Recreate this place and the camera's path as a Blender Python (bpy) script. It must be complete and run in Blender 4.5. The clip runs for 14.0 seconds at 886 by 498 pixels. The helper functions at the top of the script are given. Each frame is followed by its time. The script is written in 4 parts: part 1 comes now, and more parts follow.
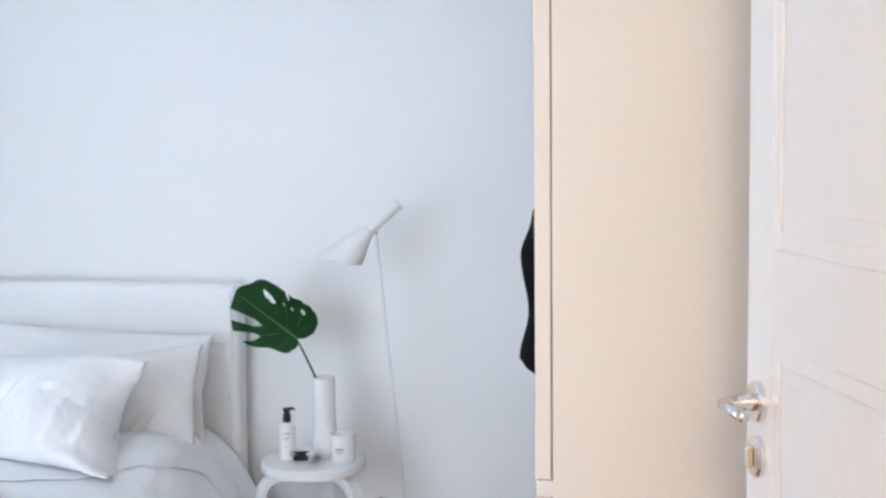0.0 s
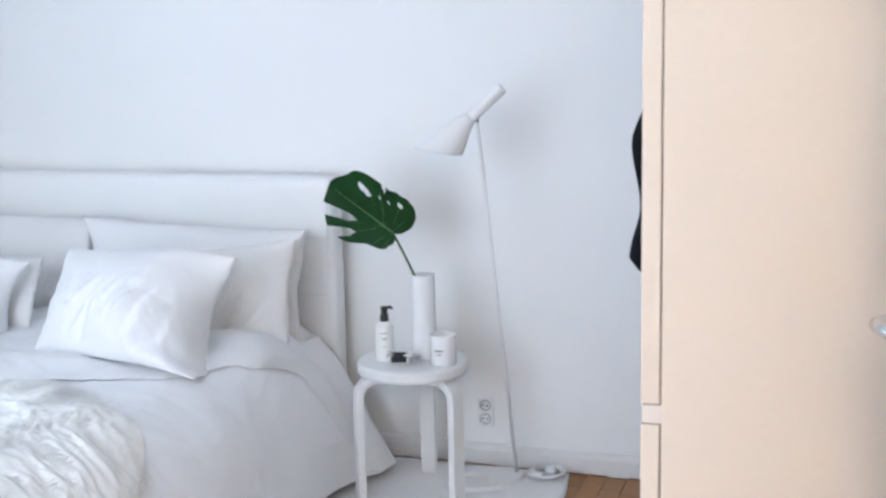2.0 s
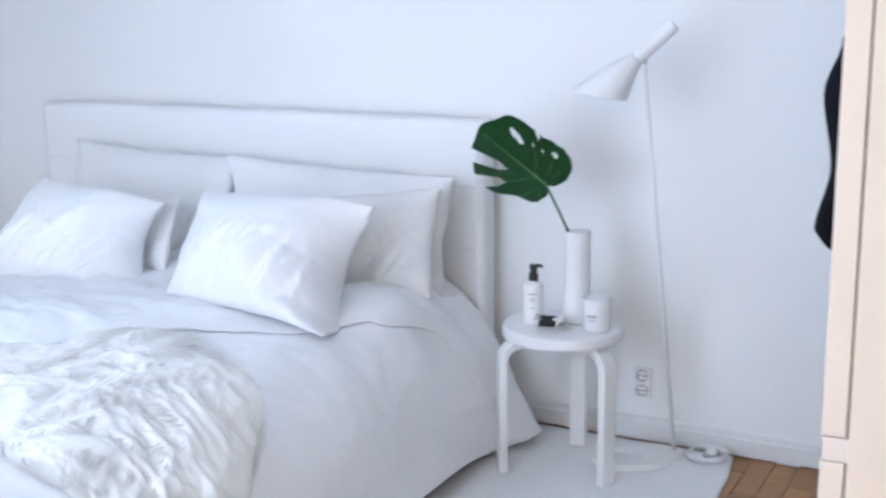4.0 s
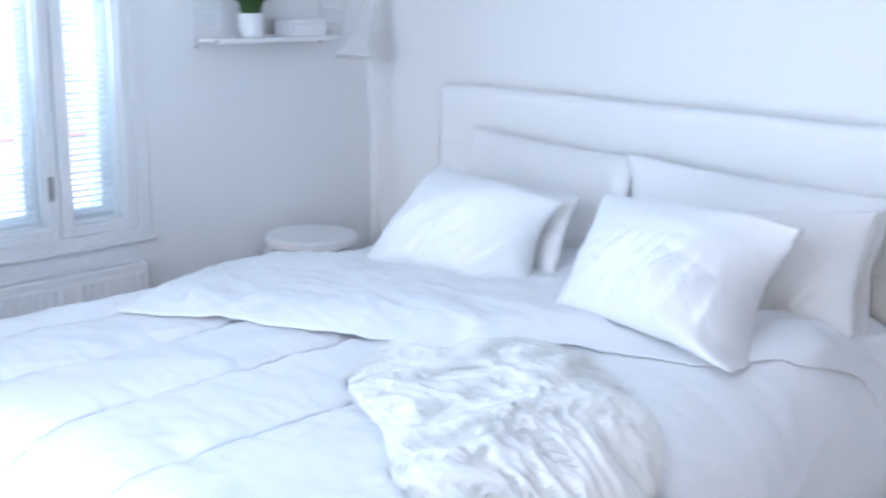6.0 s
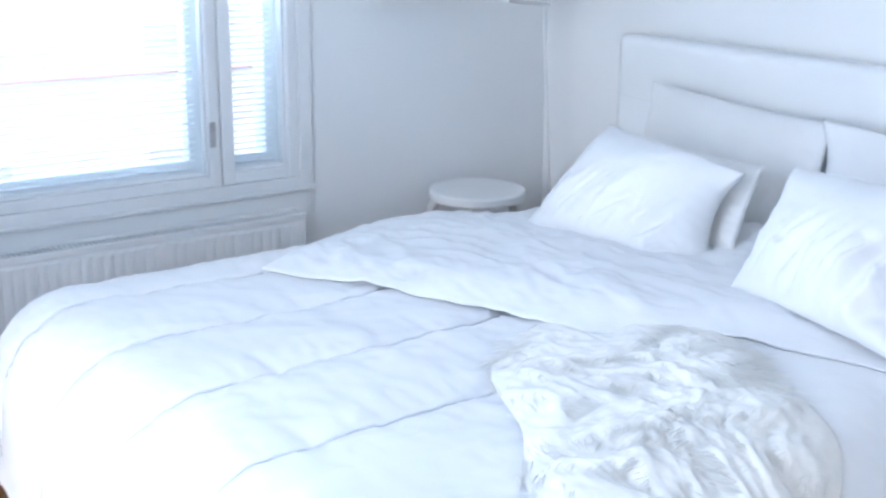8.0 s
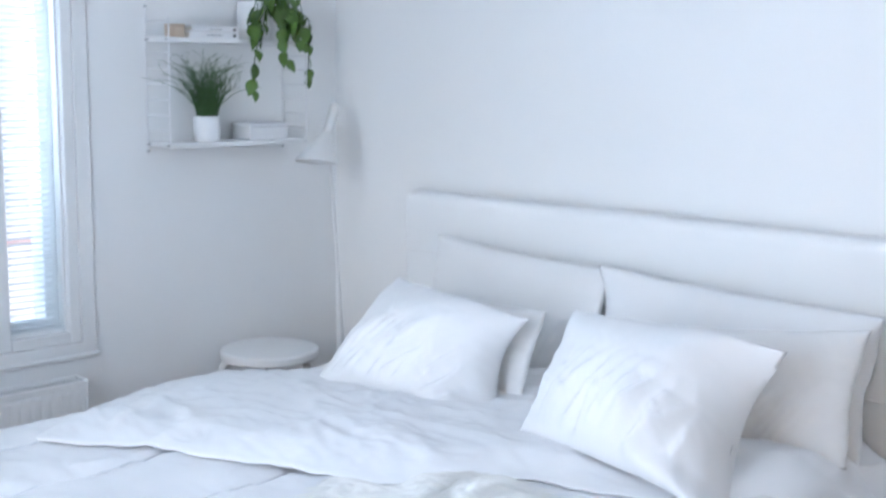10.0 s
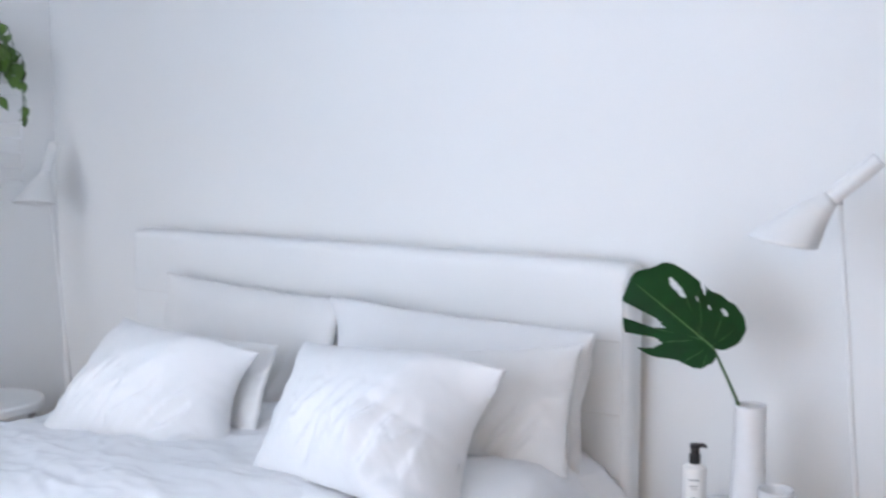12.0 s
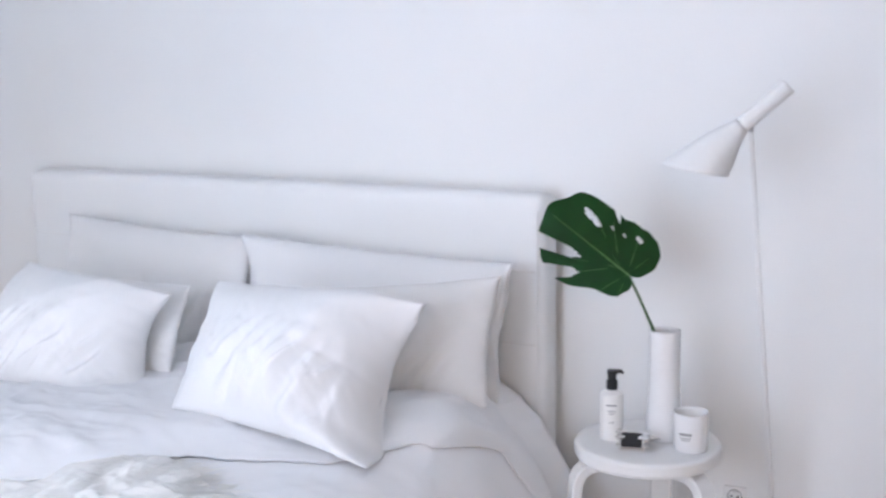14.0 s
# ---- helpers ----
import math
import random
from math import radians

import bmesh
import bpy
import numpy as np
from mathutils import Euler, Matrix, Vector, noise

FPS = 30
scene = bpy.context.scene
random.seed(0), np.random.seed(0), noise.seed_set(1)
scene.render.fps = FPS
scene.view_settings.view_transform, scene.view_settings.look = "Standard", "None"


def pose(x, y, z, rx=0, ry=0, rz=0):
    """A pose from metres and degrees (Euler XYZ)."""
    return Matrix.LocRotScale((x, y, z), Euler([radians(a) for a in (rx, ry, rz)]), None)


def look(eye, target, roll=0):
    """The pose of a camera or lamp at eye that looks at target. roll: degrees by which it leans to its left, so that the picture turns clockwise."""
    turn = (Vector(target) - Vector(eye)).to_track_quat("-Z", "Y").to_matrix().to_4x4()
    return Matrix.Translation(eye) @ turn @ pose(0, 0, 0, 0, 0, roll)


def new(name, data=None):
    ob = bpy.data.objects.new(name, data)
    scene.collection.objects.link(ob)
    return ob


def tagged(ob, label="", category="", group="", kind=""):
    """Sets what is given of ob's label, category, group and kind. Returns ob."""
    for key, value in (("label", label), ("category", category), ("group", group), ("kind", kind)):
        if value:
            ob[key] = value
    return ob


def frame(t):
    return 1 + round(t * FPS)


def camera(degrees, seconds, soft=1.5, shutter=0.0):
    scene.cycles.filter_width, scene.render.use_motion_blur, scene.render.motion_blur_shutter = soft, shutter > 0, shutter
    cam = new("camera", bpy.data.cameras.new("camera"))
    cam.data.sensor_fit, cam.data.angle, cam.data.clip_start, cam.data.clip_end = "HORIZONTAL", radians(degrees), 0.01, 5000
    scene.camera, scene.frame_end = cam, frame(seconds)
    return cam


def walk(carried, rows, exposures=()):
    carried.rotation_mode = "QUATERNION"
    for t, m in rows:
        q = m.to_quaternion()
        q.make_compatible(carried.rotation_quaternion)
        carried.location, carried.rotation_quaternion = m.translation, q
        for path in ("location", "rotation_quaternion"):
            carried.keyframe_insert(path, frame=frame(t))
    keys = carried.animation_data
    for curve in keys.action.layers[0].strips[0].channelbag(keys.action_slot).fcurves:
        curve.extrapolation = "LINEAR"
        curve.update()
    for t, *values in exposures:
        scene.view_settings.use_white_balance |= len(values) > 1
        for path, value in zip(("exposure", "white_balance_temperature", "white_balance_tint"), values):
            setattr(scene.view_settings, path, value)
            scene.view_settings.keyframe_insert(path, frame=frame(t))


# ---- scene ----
cam = camera(41.3, 14.0, soft=2.5, shutter=0.5)
PATH = [
    (0, (0.837, -3.986, 1.445), (0.373, -2.047, 1.291), -0.6),
    (0.5, (0.844, -3.914, 1.44), (0.327, -1.994, 1.238), -1.1),
    (1, (0.849, -3.83, 1.422), (0.260, -1.937, 1.178), -1.2),
    (1.5, (0.848, -3.763, 1.409), (0.206, -1.894, 1.124), -1.2),
    (2, (0.812, -3.715, 1.412), (0.158, -1.857, 1.081), -1.3),
    (2.2, (0.787, -3.701, 1.419), (0.142, -1.844, 1.07), -1.1),
    (4.3, (0.733, -3.354, 1.389), (-0.255, -1.672, 0.95), -0.6),
    (4.5, (0.712, -3.33, 1.386), (-0.326, -1.679, 0.943), -0.4),
    (5, (0.631, -3.282, 1.377), (-0.531, -1.716, 0.934), 0.2),
    (5.5, (0.527, -3.249, 1.401), (-0.731, -1.759, 0.959), 0.3),
    (6, (0.453, -3.221, 1.414), (-0.935, -1.856, 0.956), 0.5),
    (6.5, (0.426, -3.168, 1.448), (-1.092, -1.97, 0.937), 0.7),
    (7, (0.329, -3.08, 1.451), (-1.268, -2.018, 0.884), 0.7),
    (7.2, (0.31, -3.05, 1.451), (-1.295, -2.012, 0.861), 0.7),
    (9.5, (0.333, -2.99, 1.41), (-1.086, -1.636, 1.017), 0.6),
    (10, (0.339, -2.972, 1.408), (-1.065, -1.578, 1.118), 0.6),
    (10.5, (0.339, -2.979, 1.412), (-1.02, -1.531, 1.176), 0.6),
    (11, (0.358, -2.982, 1.392), (-0.926, -1.462, 1.193), 0.9),
    (11.5, (0.374, -2.985, 1.403), (-0.81, -1.386, 1.195), 0.4),
    (12, (0.399, -2.962, 1.406), (-0.678, -1.293, 1.175), -0.2),
    (12.5, (0.405, -2.972, 1.41), (-0.577, -1.249, 1.15), -0.5),
    (13, (0.398, -2.968, 1.408), (-0.512, -1.211, 1.119), -0.8),
    (13.5, (0.398, -2.956, 1.408), (-0.5, -1.198, 1.087), -1.0),
    (14, (0.352, -2.968, 1.407), (-0.569, -1.226, 1.061), -0.9),
]
walk(cam, [(t, look(eye, target, roll)) for t, eye, target, roll in PATH],
     exposures=[(0.0, 0.77, 5830, 12), (2.0, 0.84, 5780, 13), (4.4, 0.89, 5470, 14), (5.5, 0.90, 5360, 14), (7.0, 0.95, 5320, 12),
                (9.5, 0.87, 5560, 12), (11.0, 0.81, 5730, 14), (12.5, 0.76, 5900, 17), (14.0, 0.81, 5980, 19)])

# ---- plan, in metres ----
WEST, EAST, NORTH, SOUTH, CEIL = -3.26, 1.22, 0.0, -3.20, 2.62
HALL_W, HALL_E, HALL_S = -0.15, 1.55, -5.6
DOOR_W, DOOR_E, DOOR_H = 0.22, 1.16, 2.08
WIN_S, WIN_N, WIN_B, WIN_T = -2.55, -1.11, 0.515, 2.05
WALL_T = 0.34
SWIN_W, SWIN_E, SWIN_B, SWIN_T = -2.10, -0.36, 0.14, 2.25

# ---- world and large lights ----
world = bpy.data.worlds.new("sky")
scene.world = world
world.use_nodes = True
wn = world.node_tree
sky = wn.nodes.new("ShaderNodeTexSky")
sky.sky_type, sky.sun_disc = "NISHITA", False
sky.sun_elevation, sky.sun_rotation = radians(28), radians(150)
sky.air_density, sky.dust_density, sky.ozone_density = 1.0, 4.0, 1.0
wn.nodes["Background"].inputs["Strength"].default_value = 0.15
wn.links.new(sky.outputs["Color"], wn.nodes["Background"].inputs["Color"])

sun = new("sun", bpy.data.lights.new("sun", "SUN"))
sun.data.energy, sun.data.angle, sun.data.color = 1.5, radians(20), (1.0, 0.97, 0.93)
sun.matrix_world = look((6, 9, 7), (0, 0, 0))

sky_lamp = new("window_sky_light", bpy.data.lights.new("window_sky_light", "AREA"))
sky_lamp.data.shape, sky_lamp.data.size, sky_lamp.data.size_y = "RECTANGLE", 1.40, 1.5
sky_lamp.data.energy, sky_lamp.data.color = 26.5, (0.74, 0.88, 1.0)
sky_lamp.matrix_world = look((WEST - 0.55, (WIN_S + WIN_N) / 2, 1.75), (-1.2, -1.75, 1.7))

south_lamp = new("south_window_light", bpy.data.lights.new("south_window_light", "AREA"))
south_lamp.data.shape, south_lamp.data.size, south_lamp.data.size_y = "RECTANGLE", 1.55, 1.90
south_lamp.data.energy, south_lamp.data.color = 18.0, (0.82, 0.91, 1.0)
south_lamp.matrix_world = look(((SWIN_W + SWIN_E) / 2, SOUTH - 0.16, 1.20), (-0.5, 0.0, 1.7))

hall_lamp = new("hall_lamp_light", bpy.data.lights.new("hall_lamp_light", "POINT"))
hall_lamp.data.energy, hall_lamp.data.color, hall_lamp.data.shadow_soft_size = 33.0, (1.0, 0.75, 0.51), 0.22
hall_lamp.location = (1.10, -4.70, 2.10)

# ---- materials ----
def nodes_of(name):
    m = bpy.data.materials.new(name)
    m.use_nodes = True
    return m, m.node_tree, m.node_tree.nodes["Principled BSDF"]


def surface(name, color, rough=0.6, metal=0.0, vary=0.06, grain=60.0, patch=3.0, bump=0.15, distance=0.002,
            sheen=0.0, coat=0.0, spec=0.5, trans=0.0, piece=0.0, stretch=(1, 1, 1)):
    """A procedural surface: patchy colour at two scales, and a fine relief."""
    m, t, b = nodes_of(name)
    geo = t.nodes.new("ShaderNodeTexCoord")
    mapping = t.nodes.new("ShaderNodeMapping")
    mapping.inputs["Scale"].default_value = stretch
    t.links.new(geo.outputs["Object"], mapping.inputs["Vector"])
    fine, broad = t.nodes.new("ShaderNodeTexNoise"), t.nodes.new("ShaderNodeTexNoise")
    fine.inputs["Scale"].default_value, broad.inputs["Scale"].default_value = grain, patch
    fine.inputs["Detail"].default_value, broad.inputs["Detail"].default_value = 4.0, 3.0
    for n in (fine, broad):
        t.links.new(mapping.outputs["Vector"], n.inputs["Vector"])
    add = t.nodes.new("ShaderNodeMath")
    add.operation = "ADD"
    t.links.new(fine.outputs["Fac"], add.inputs[0])
    t.links.new(broad.outputs["Fac"], add.inputs[1])
    ramp = t.nodes.new("ShaderNodeMapRange")
    ramp.inputs["From Min"].default_value, ramp.inputs["From Max"].default_value = 0.6, 1.4
    ramp.inputs["To Min"].default_value, ramp.inputs["To Max"].default_value = 1.0 - vary, 1.0 + vary
    t.links.new(add.outputs[0], ramp.inputs["Value"])
    last = ramp.outputs["Result"]
    if piece:
        info = t.nodes.new("ShaderNodeObjectInfo")
        one = t.nodes.new("ShaderNodeMapRange")
        one.inputs["To Min"].default_value, one.inputs["To Max"].default_value = 1.0 - piece, 1.0 + piece
        t.links.new(info.outputs["Random"], one.inputs["Value"])
        mul = t.nodes.new("ShaderNodeMath")
        mul.operation = "MULTIPLY"
        t.links.new(last, mul.inputs[0])
        t.links.new(one.outputs["Result"], mul.inputs[1])
        last = mul.outputs[0]
    tint = t.nodes.new("ShaderNodeVectorMath")
    tint.operation = "SCALE"
    tint.inputs[0].default_value = color
    t.links.new(last, tint.inputs["Scale"])
    t.links.new(tint.outputs["Vector"], b.inputs["Base Color"])
    b.inputs["Roughness"].default_value, b.inputs["Metallic"].default_value = rough, metal
    b.inputs["Specular IOR Level"].default_value = spec
    b.inputs["Sheen Weight"].default_value, b.inputs["Coat Weight"].default_value = sheen, coat
    b.inputs["Transmission Weight"].default_value = trans
    if bump:
        rel = t.nodes.new("ShaderNodeBump")
        rel.inputs["Strength"].default_value, rel.inputs["Distance"].default_value = bump, distance
        t.links.new(fine.outputs["Fac"], rel.inputs["Height"])
        t.links.new(rel.outputs["Normal"], b.inputs["Normal"])
    return m


def clear_glass(name, rough=0.0):
    m, t, b = nodes_of(name)
    b.inputs["Base Color"].default_value = (0.96, 0.98, 0.98, 1)
    b.inputs["Roughness"].default_value, b.inputs["Transmission Weight"].default_value = rough, 1.0
    b.inputs["IOR"].default_value = 1.45
    return m


PAINT = surface("matt_wall_paint", (0.87, 0.87, 0.86), 0.75, vary=0.02, grain=220, patch=1.2, bump=0.12, distance=0.0015)
CEILING = surface("ceiling_paint", (0.90, 0.90, 0.89), 0.8, vary=0.02, grain=150, patch=1.0)
GLOSS = surface("white_gloss_paint", (0.84, 0.84, 0.83), 0.33, vary=0.025, grain=40, patch=4, bump=0.05)
OLD_WHITE = surface("old_white_paint", (0.76, 0.76, 0.75), 0.38, vary=0.05, grain=30, patch=5, bump=0.08)
CREAM = surface("warm_white_laminate", (0.79, 0.765, 0.71), 0.42, vary=0.02, grain=90, patch=2, bump=0.04)
EDGE = surface("white_edge_band", (0.78, 0.78, 0.77), 0.4, vary=0.02, grain=60, patch=6, bump=0.03)
# dark grey that stands in for shade in the wardrobe gap and the radiator
GAP_SHADE = surface("grey_gap_shade", (0.26, 0.24, 0.22), 0.8, vary=0.1)
DARKGAP = surface("dark_gap", (0.07, 0.06, 0.05), 0.8, vary=0.1)
LINEN = surface("white_cotton_sateen", (0.865, 0.865, 0.87), 0.72, vary=0.02, grain=420, patch=6, bump=0.12, distance=0.0008, sheen=0.25)
LINEN2 = surface("washed_white_cotton", (0.81, 0.81, 0.81), 0.8, vary=0.025, grain=520, patch=5, bump=0.16, distance=0.0008, sheen=0.2)
UNDERSIDE = surface("plain_grey_white_cotton", (0.82, 0.823, 0.83), 0.85, vary=0.025, grain=520, patch=5, bump=0.16, distance=0.0008, sheen=0.2)
# thread greyer than the cotton: the seam valleys' shade is put into its colour
STITCH = surface("seam_shade_thread", (0.72, 0.73, 0.75), 0.9, vary=0.05, bump=0.0)
PERCALE = surface("off_white_percale", (0.80, 0.795, 0.785), 0.82, vary=0.02, grain=480, patch=5, bump=0.12, distance=0.0008, sheen=0.2)
UPHOLSTERY = surface("white_headboard_cloth", (0.85, 0.855, 0.85), 0.7, vary=0.02, grain=600, patch=3, bump=0.18, distance=0.0008)
FUR = surface("white_sheepskin_wool", (0.94, 0.925, 0.88), 1.0, vary=0.04, grain=70, patch=9, bump=0.0, sheen=0.3, spec=0.04)
RUG = surface("pale_woven_rug", (0.80, 0.795, 0.785), 0.95, vary=0.06, grain=260, patch=5, bump=0.6, distance=0.003, stretch=(1, 0.35, 1))
OAK = surface("oak_parquet", (0.36, 0.17, 0.058), 0.48, vary=0.22, grain=26, patch=3, bump=0.06, stretch=(1, 9, 1), piece=0.2, coat=0.08)
BIRCH = surface("white_lacquered_birch", (0.82, 0.82, 0.81), 0.32, vary=0.02, grain=50, patch=6, bump=0.04, coat=0.2)
LAMP_WHITE = surface("white_lamp_enamel", (0.80, 0.795, 0.78), 0.38, vary=0.015, grain=80, patch=8, bump=0.03)
CERAMIC = surface("white_glazed_ceramic", (0.83, 0.83, 0.83), 0.22, vary=0.02, grain=60, patch=8, bump=0.05, coat=0.4)
PLASTER_POT = surface("matt_white_pot", (0.82, 0.82, 0.82), 0.55, vary=0.03, grain=90, patch=9, bump=0.1)
PLASTIC = surface("white_plastic", (0.80, 0.80, 0.79), 0.35, vary=0.015, grain=60, patch=9, bump=0.0)
LOTION = surface("milky_bottle", (0.83, 0.82, 0.79), 0.28, vary=0.015, grain=60, patch=9, bump=0.0)
BLACK = surface("black_plastic", (0.012, 0.012, 0.013), 0.35, vary=0.2, grain=80, patch=9, bump=0.0)
INK = surface("black_print", (0.05, 0.05, 0.05), 0.7, vary=0.1, bump=0.0)
GREY_INK = surface("grey_print", (0.28, 0.28, 0.28), 0.7, vary=0.1, bump=0.0)
CHROME = surface("polished_chrome", (0.78, 0.77, 0.75), 0.09, metal=1.0, vary=0.04, grain=40, patch=9, bump=0.0)
STEEL = surface("brushed_steel", (0.52, 0.52, 0.52), 0.35, metal=1.0, vary=0.08, grain=90, patch=9, bump=0.05)
WIRE = surface("white_powder_coat", (0.82, 0.82, 0.82), 0.4, vary=0.01, grain=90, patch=9, bump=0.0)
LEAF = surface("monstera_leaf", (0.004, 0.038, 0.006), 0.38, vary=0.3, grain=22, patch=12, bump=0.3, distance=0.002, spec=0.10)
VEIN = surface("monstera_vein", (0.07, 0.17, 0.04), 0.4, vary=0.1)
STEM = surface("green_stem", (0.05, 0.11, 0.03), 0.45, vary=0.15)
IVY = surface("vine_leaf", (0.085, 0.165, 0.028), 0.42, vary=0.25, grain=40, patch=14, bump=0.2, piece=0.35)
GRASS = surface("grass_blade", (0.058, 0.125, 0.036), 0.5, vary=0.3, grain=30, patch=8, bump=0.0)
SOIL = surface("potting_soil", (0.045, 0.032, 0.022), 0.95, vary=0.4, grain=90, patch=20, bump=0.8, distance=0.006)
PAPER = surface("book_paper", (0.74, 0.71, 0.64), 0.85, vary=0.06, grain=200, patch=9, bump=0.2, stretch=(1, 1, 40))
KRAFT = surface("beige_card", (0.56, 0.45, 0.34), 0.75, vary=0.08, grain=200, patch=8)
COVER = surface("white_book_cover", (0.80, 0.80, 0.80), 0.45, vary=0.02, bump=0.0)
WOOL = surface("black_wool_coat", (0.007, 0.007, 0.009), 0.95, vary=0.35, grain=260, patch=12, bump=0.5, distance=0.002, spec=0.15)
WAX = surface("cream_wax", (0.80, 0.76, 0.66), 0.5, vary=0.03, bump=0.0)
PANE = clear_glass("window_glass")
TUMBLER = clear_glass("thick_glass", 0.02)
FACADE = surface("pale_render_facade", (0.80, 0.79, 0.77), 0.9, vary=0.06, grain=3, patch=0.3, bump=0.1)
REDROOF = surface("red_sheet_metal", (0.42, 0.10, 0.09), 0.5, vary=0.1, grain=2, patch=0.5, bump=0.0)
BAND = surface("faded_pink_band", (0.55, 0.36, 0.34), 0.7, vary=0.1, grain=2, patch=0.5, bump=0.0)
FARGLASS = surface("far_window_glass", (0.55, 0.56, 0.57), 0.1, vary=0.2, grain=1, patch=0.3, bump=0.0)
SNOW = surface("pale_ground", (0.80, 0.80, 0.80), 0.9, vary=0.1, grain=2, patch=0.2, bump=0.2)
GLOBE = surface("opal_glass_globe", (0.9, 0.8, 0.65), 0.3, vary=0.01, bump=0.0)
GLOBE.node_tree.nodes["Principled BSDF"].inputs["Emission Color"].default_value = (1.0, 0.62, 0.32, 1)
GLOBE.node_tree.nodes["Principled BSDF"].inputs["Emission Strength"].default_value = 1.0

# ---- mesh helpers ----
def part(name, bm, material, parent=None, label="", smooth=False, normals=True):
    """Links a bmesh as one mesh object, under a thing or under a part."""
    if normals:
        bmesh.ops.recalc_face_normals(bm, faces=bm.faces)
    me = bpy.data.meshes.new(name)
    bm.to_mesh(me)
    bm.free()
    me.materials.append(material)
    if smooth:
        me.shade_smooth()
    ob = new(name, me)
    ob.parent = parent
    if label:
        ob["label"] = label
    return ob


def thing(name, label, category, place=(0, 0, 0), turn=0.0, group="", kind=""):
    ob = new(name)
    ob.empty_display_size = 0.05
    ob.location, ob.rotation_euler = place, (0, 0, radians(turn))
    return tagged(ob, label, category, group, kind)


def box(bm, lo, hi, bevel=0.0, seg=2, m=None):
    lo, hi = Vector(lo), Vector(hi)
    made = bmesh.ops.create_cube(bm, size=1.0, matrix=Matrix.Translation((lo + hi) / 2) @ Matrix.Diagonal((*(hi - lo), 1)))
    verts = made["verts"]
    if bevel:
        edges = list({e for v in verts for e in v.link_edges})
        out = bmesh.ops.bevel(bm, geom=edges, offset=bevel, segments=seg, affect="EDGES", profile=0.6)
        verts = list({v for f in out["faces"] for v in f.verts} | {v for v in verts if v.is_valid})
    if m is not None:
        seen, todo = set(verts), list(verts)
        while todo:
            for e in todo.pop().link_edges:
                for v in e.verts:
                    if v not in seen:
                        seen.add(v)
                        todo.append(v)
        bmesh.ops.transform(bm, matrix=m, verts=list(seen))
    return bm


def boxed(lo, hi, bevel=0.0, seg=2, m=None):
    return box(bmesh.new(), lo, hi, bevel, seg, m)


def lathe(profile, n=32, m=None, bm=None):
    """A turned body from (radius, height) pairs; a radius of 0 closes it."""
    bm = bm or bmesh.new()
    rings = []
    for r, z in profile:
        if r <= 1e-6:
            rings.append([bm.verts.new((0, 0, z))])
        else:
            rings.append([bm.verts.new((r * math.cos(2 * math.pi * k / n), r * math.sin(2 * math.pi * k / n), z)) for k in range(n)])
    for a, b in zip(rings, rings[1:]):
        for k in range(n):
            q = [a[k % len(a)], a[(k + 1) % len(a)], b[(k + 1) % len(b)], b[k % len(b)]]
            q = [v for i, v in enumerate(q) if v not in q[:i]]
            if len(q) > 2:
                bm.faces.new(q)
    if m is not None:
        bmesh.ops.transform(bm, matrix=m, verts=[v for r in rings for v in r])
    return bm


def tube(points, radii, n=10, bm=None, flat=1.0, up=(0, 0, 1)):
    """A round or flattened bar swept along points; radii is one number or one for each point."""
    bm = bm or bmesh.new()
    pts = [Vector(p) for p in points]
    radii = [radii] * len(pts) if isinstance(radii, (int, float)) else radii
    rings = []
    for i, p in enumerate(pts):
        d = (pts[min(i + 1, len(pts) - 1)] - pts[max(i - 1, 0)]).normalized()
        side = d.cross(Vector(up))
        side = side.normalized() if side.length > 1e-4 else d.orthogonal().normalized()
        other = d.cross(side)
        rings.append([bm.verts.new(p + radii[i] * (math.cos(a) * side + flat * math.sin(a) * other))
                      for a in (2 * math.pi * k / n for k in range(n))])
    for a, b in zip(rings, rings[1:]):
        for k in range(n):
            bm.faces.new([a[k], a[(k + 1) % n], b[(k + 1) % n], b[k]])
    bm.faces.new(rings[0][::-1])
    bm.faces.new(rings[-1])
    return bm


def grid(nu, nv, place, bm=None):
    """A sheet of (nu x nv) quads with its vertices from place(u, v), u and v from 0 to 1."""
    bm = bm or bmesh.new()
    vs = [[bm.verts.new(place(i / nu, j / nv)) for j in range(nv + 1)] for i in range(nu + 1)]
    for i in range(nu):
        for j in range(nv):
            bm.faces.new([vs[i][j], vs[i + 1][j], vs[i + 1][j + 1], vs[i][j + 1]])
    return bm


def thicken(ob, t, offset=-1.0):
    mod = ob.modifiers.new("thickness", "SOLIDIFY")
    mod.thickness, mod.offset = t, offset
    return ob


def step(a, b, x):
    t = min(1.0, max(0.0, (x - a) / (b - a)))
    return t * t * (3 - 2 * t)


def curve_at(table, x):
    """Smooth reading of a short table of (x, y) pairs."""
    if x <= table[0][0]:
        return table[0][1]
    for (a, p), (b, q) in zip(table, table[1:]):
        if x <= b:
            return p + (q - p) * step(a, b, x)
    return table[-1][1]


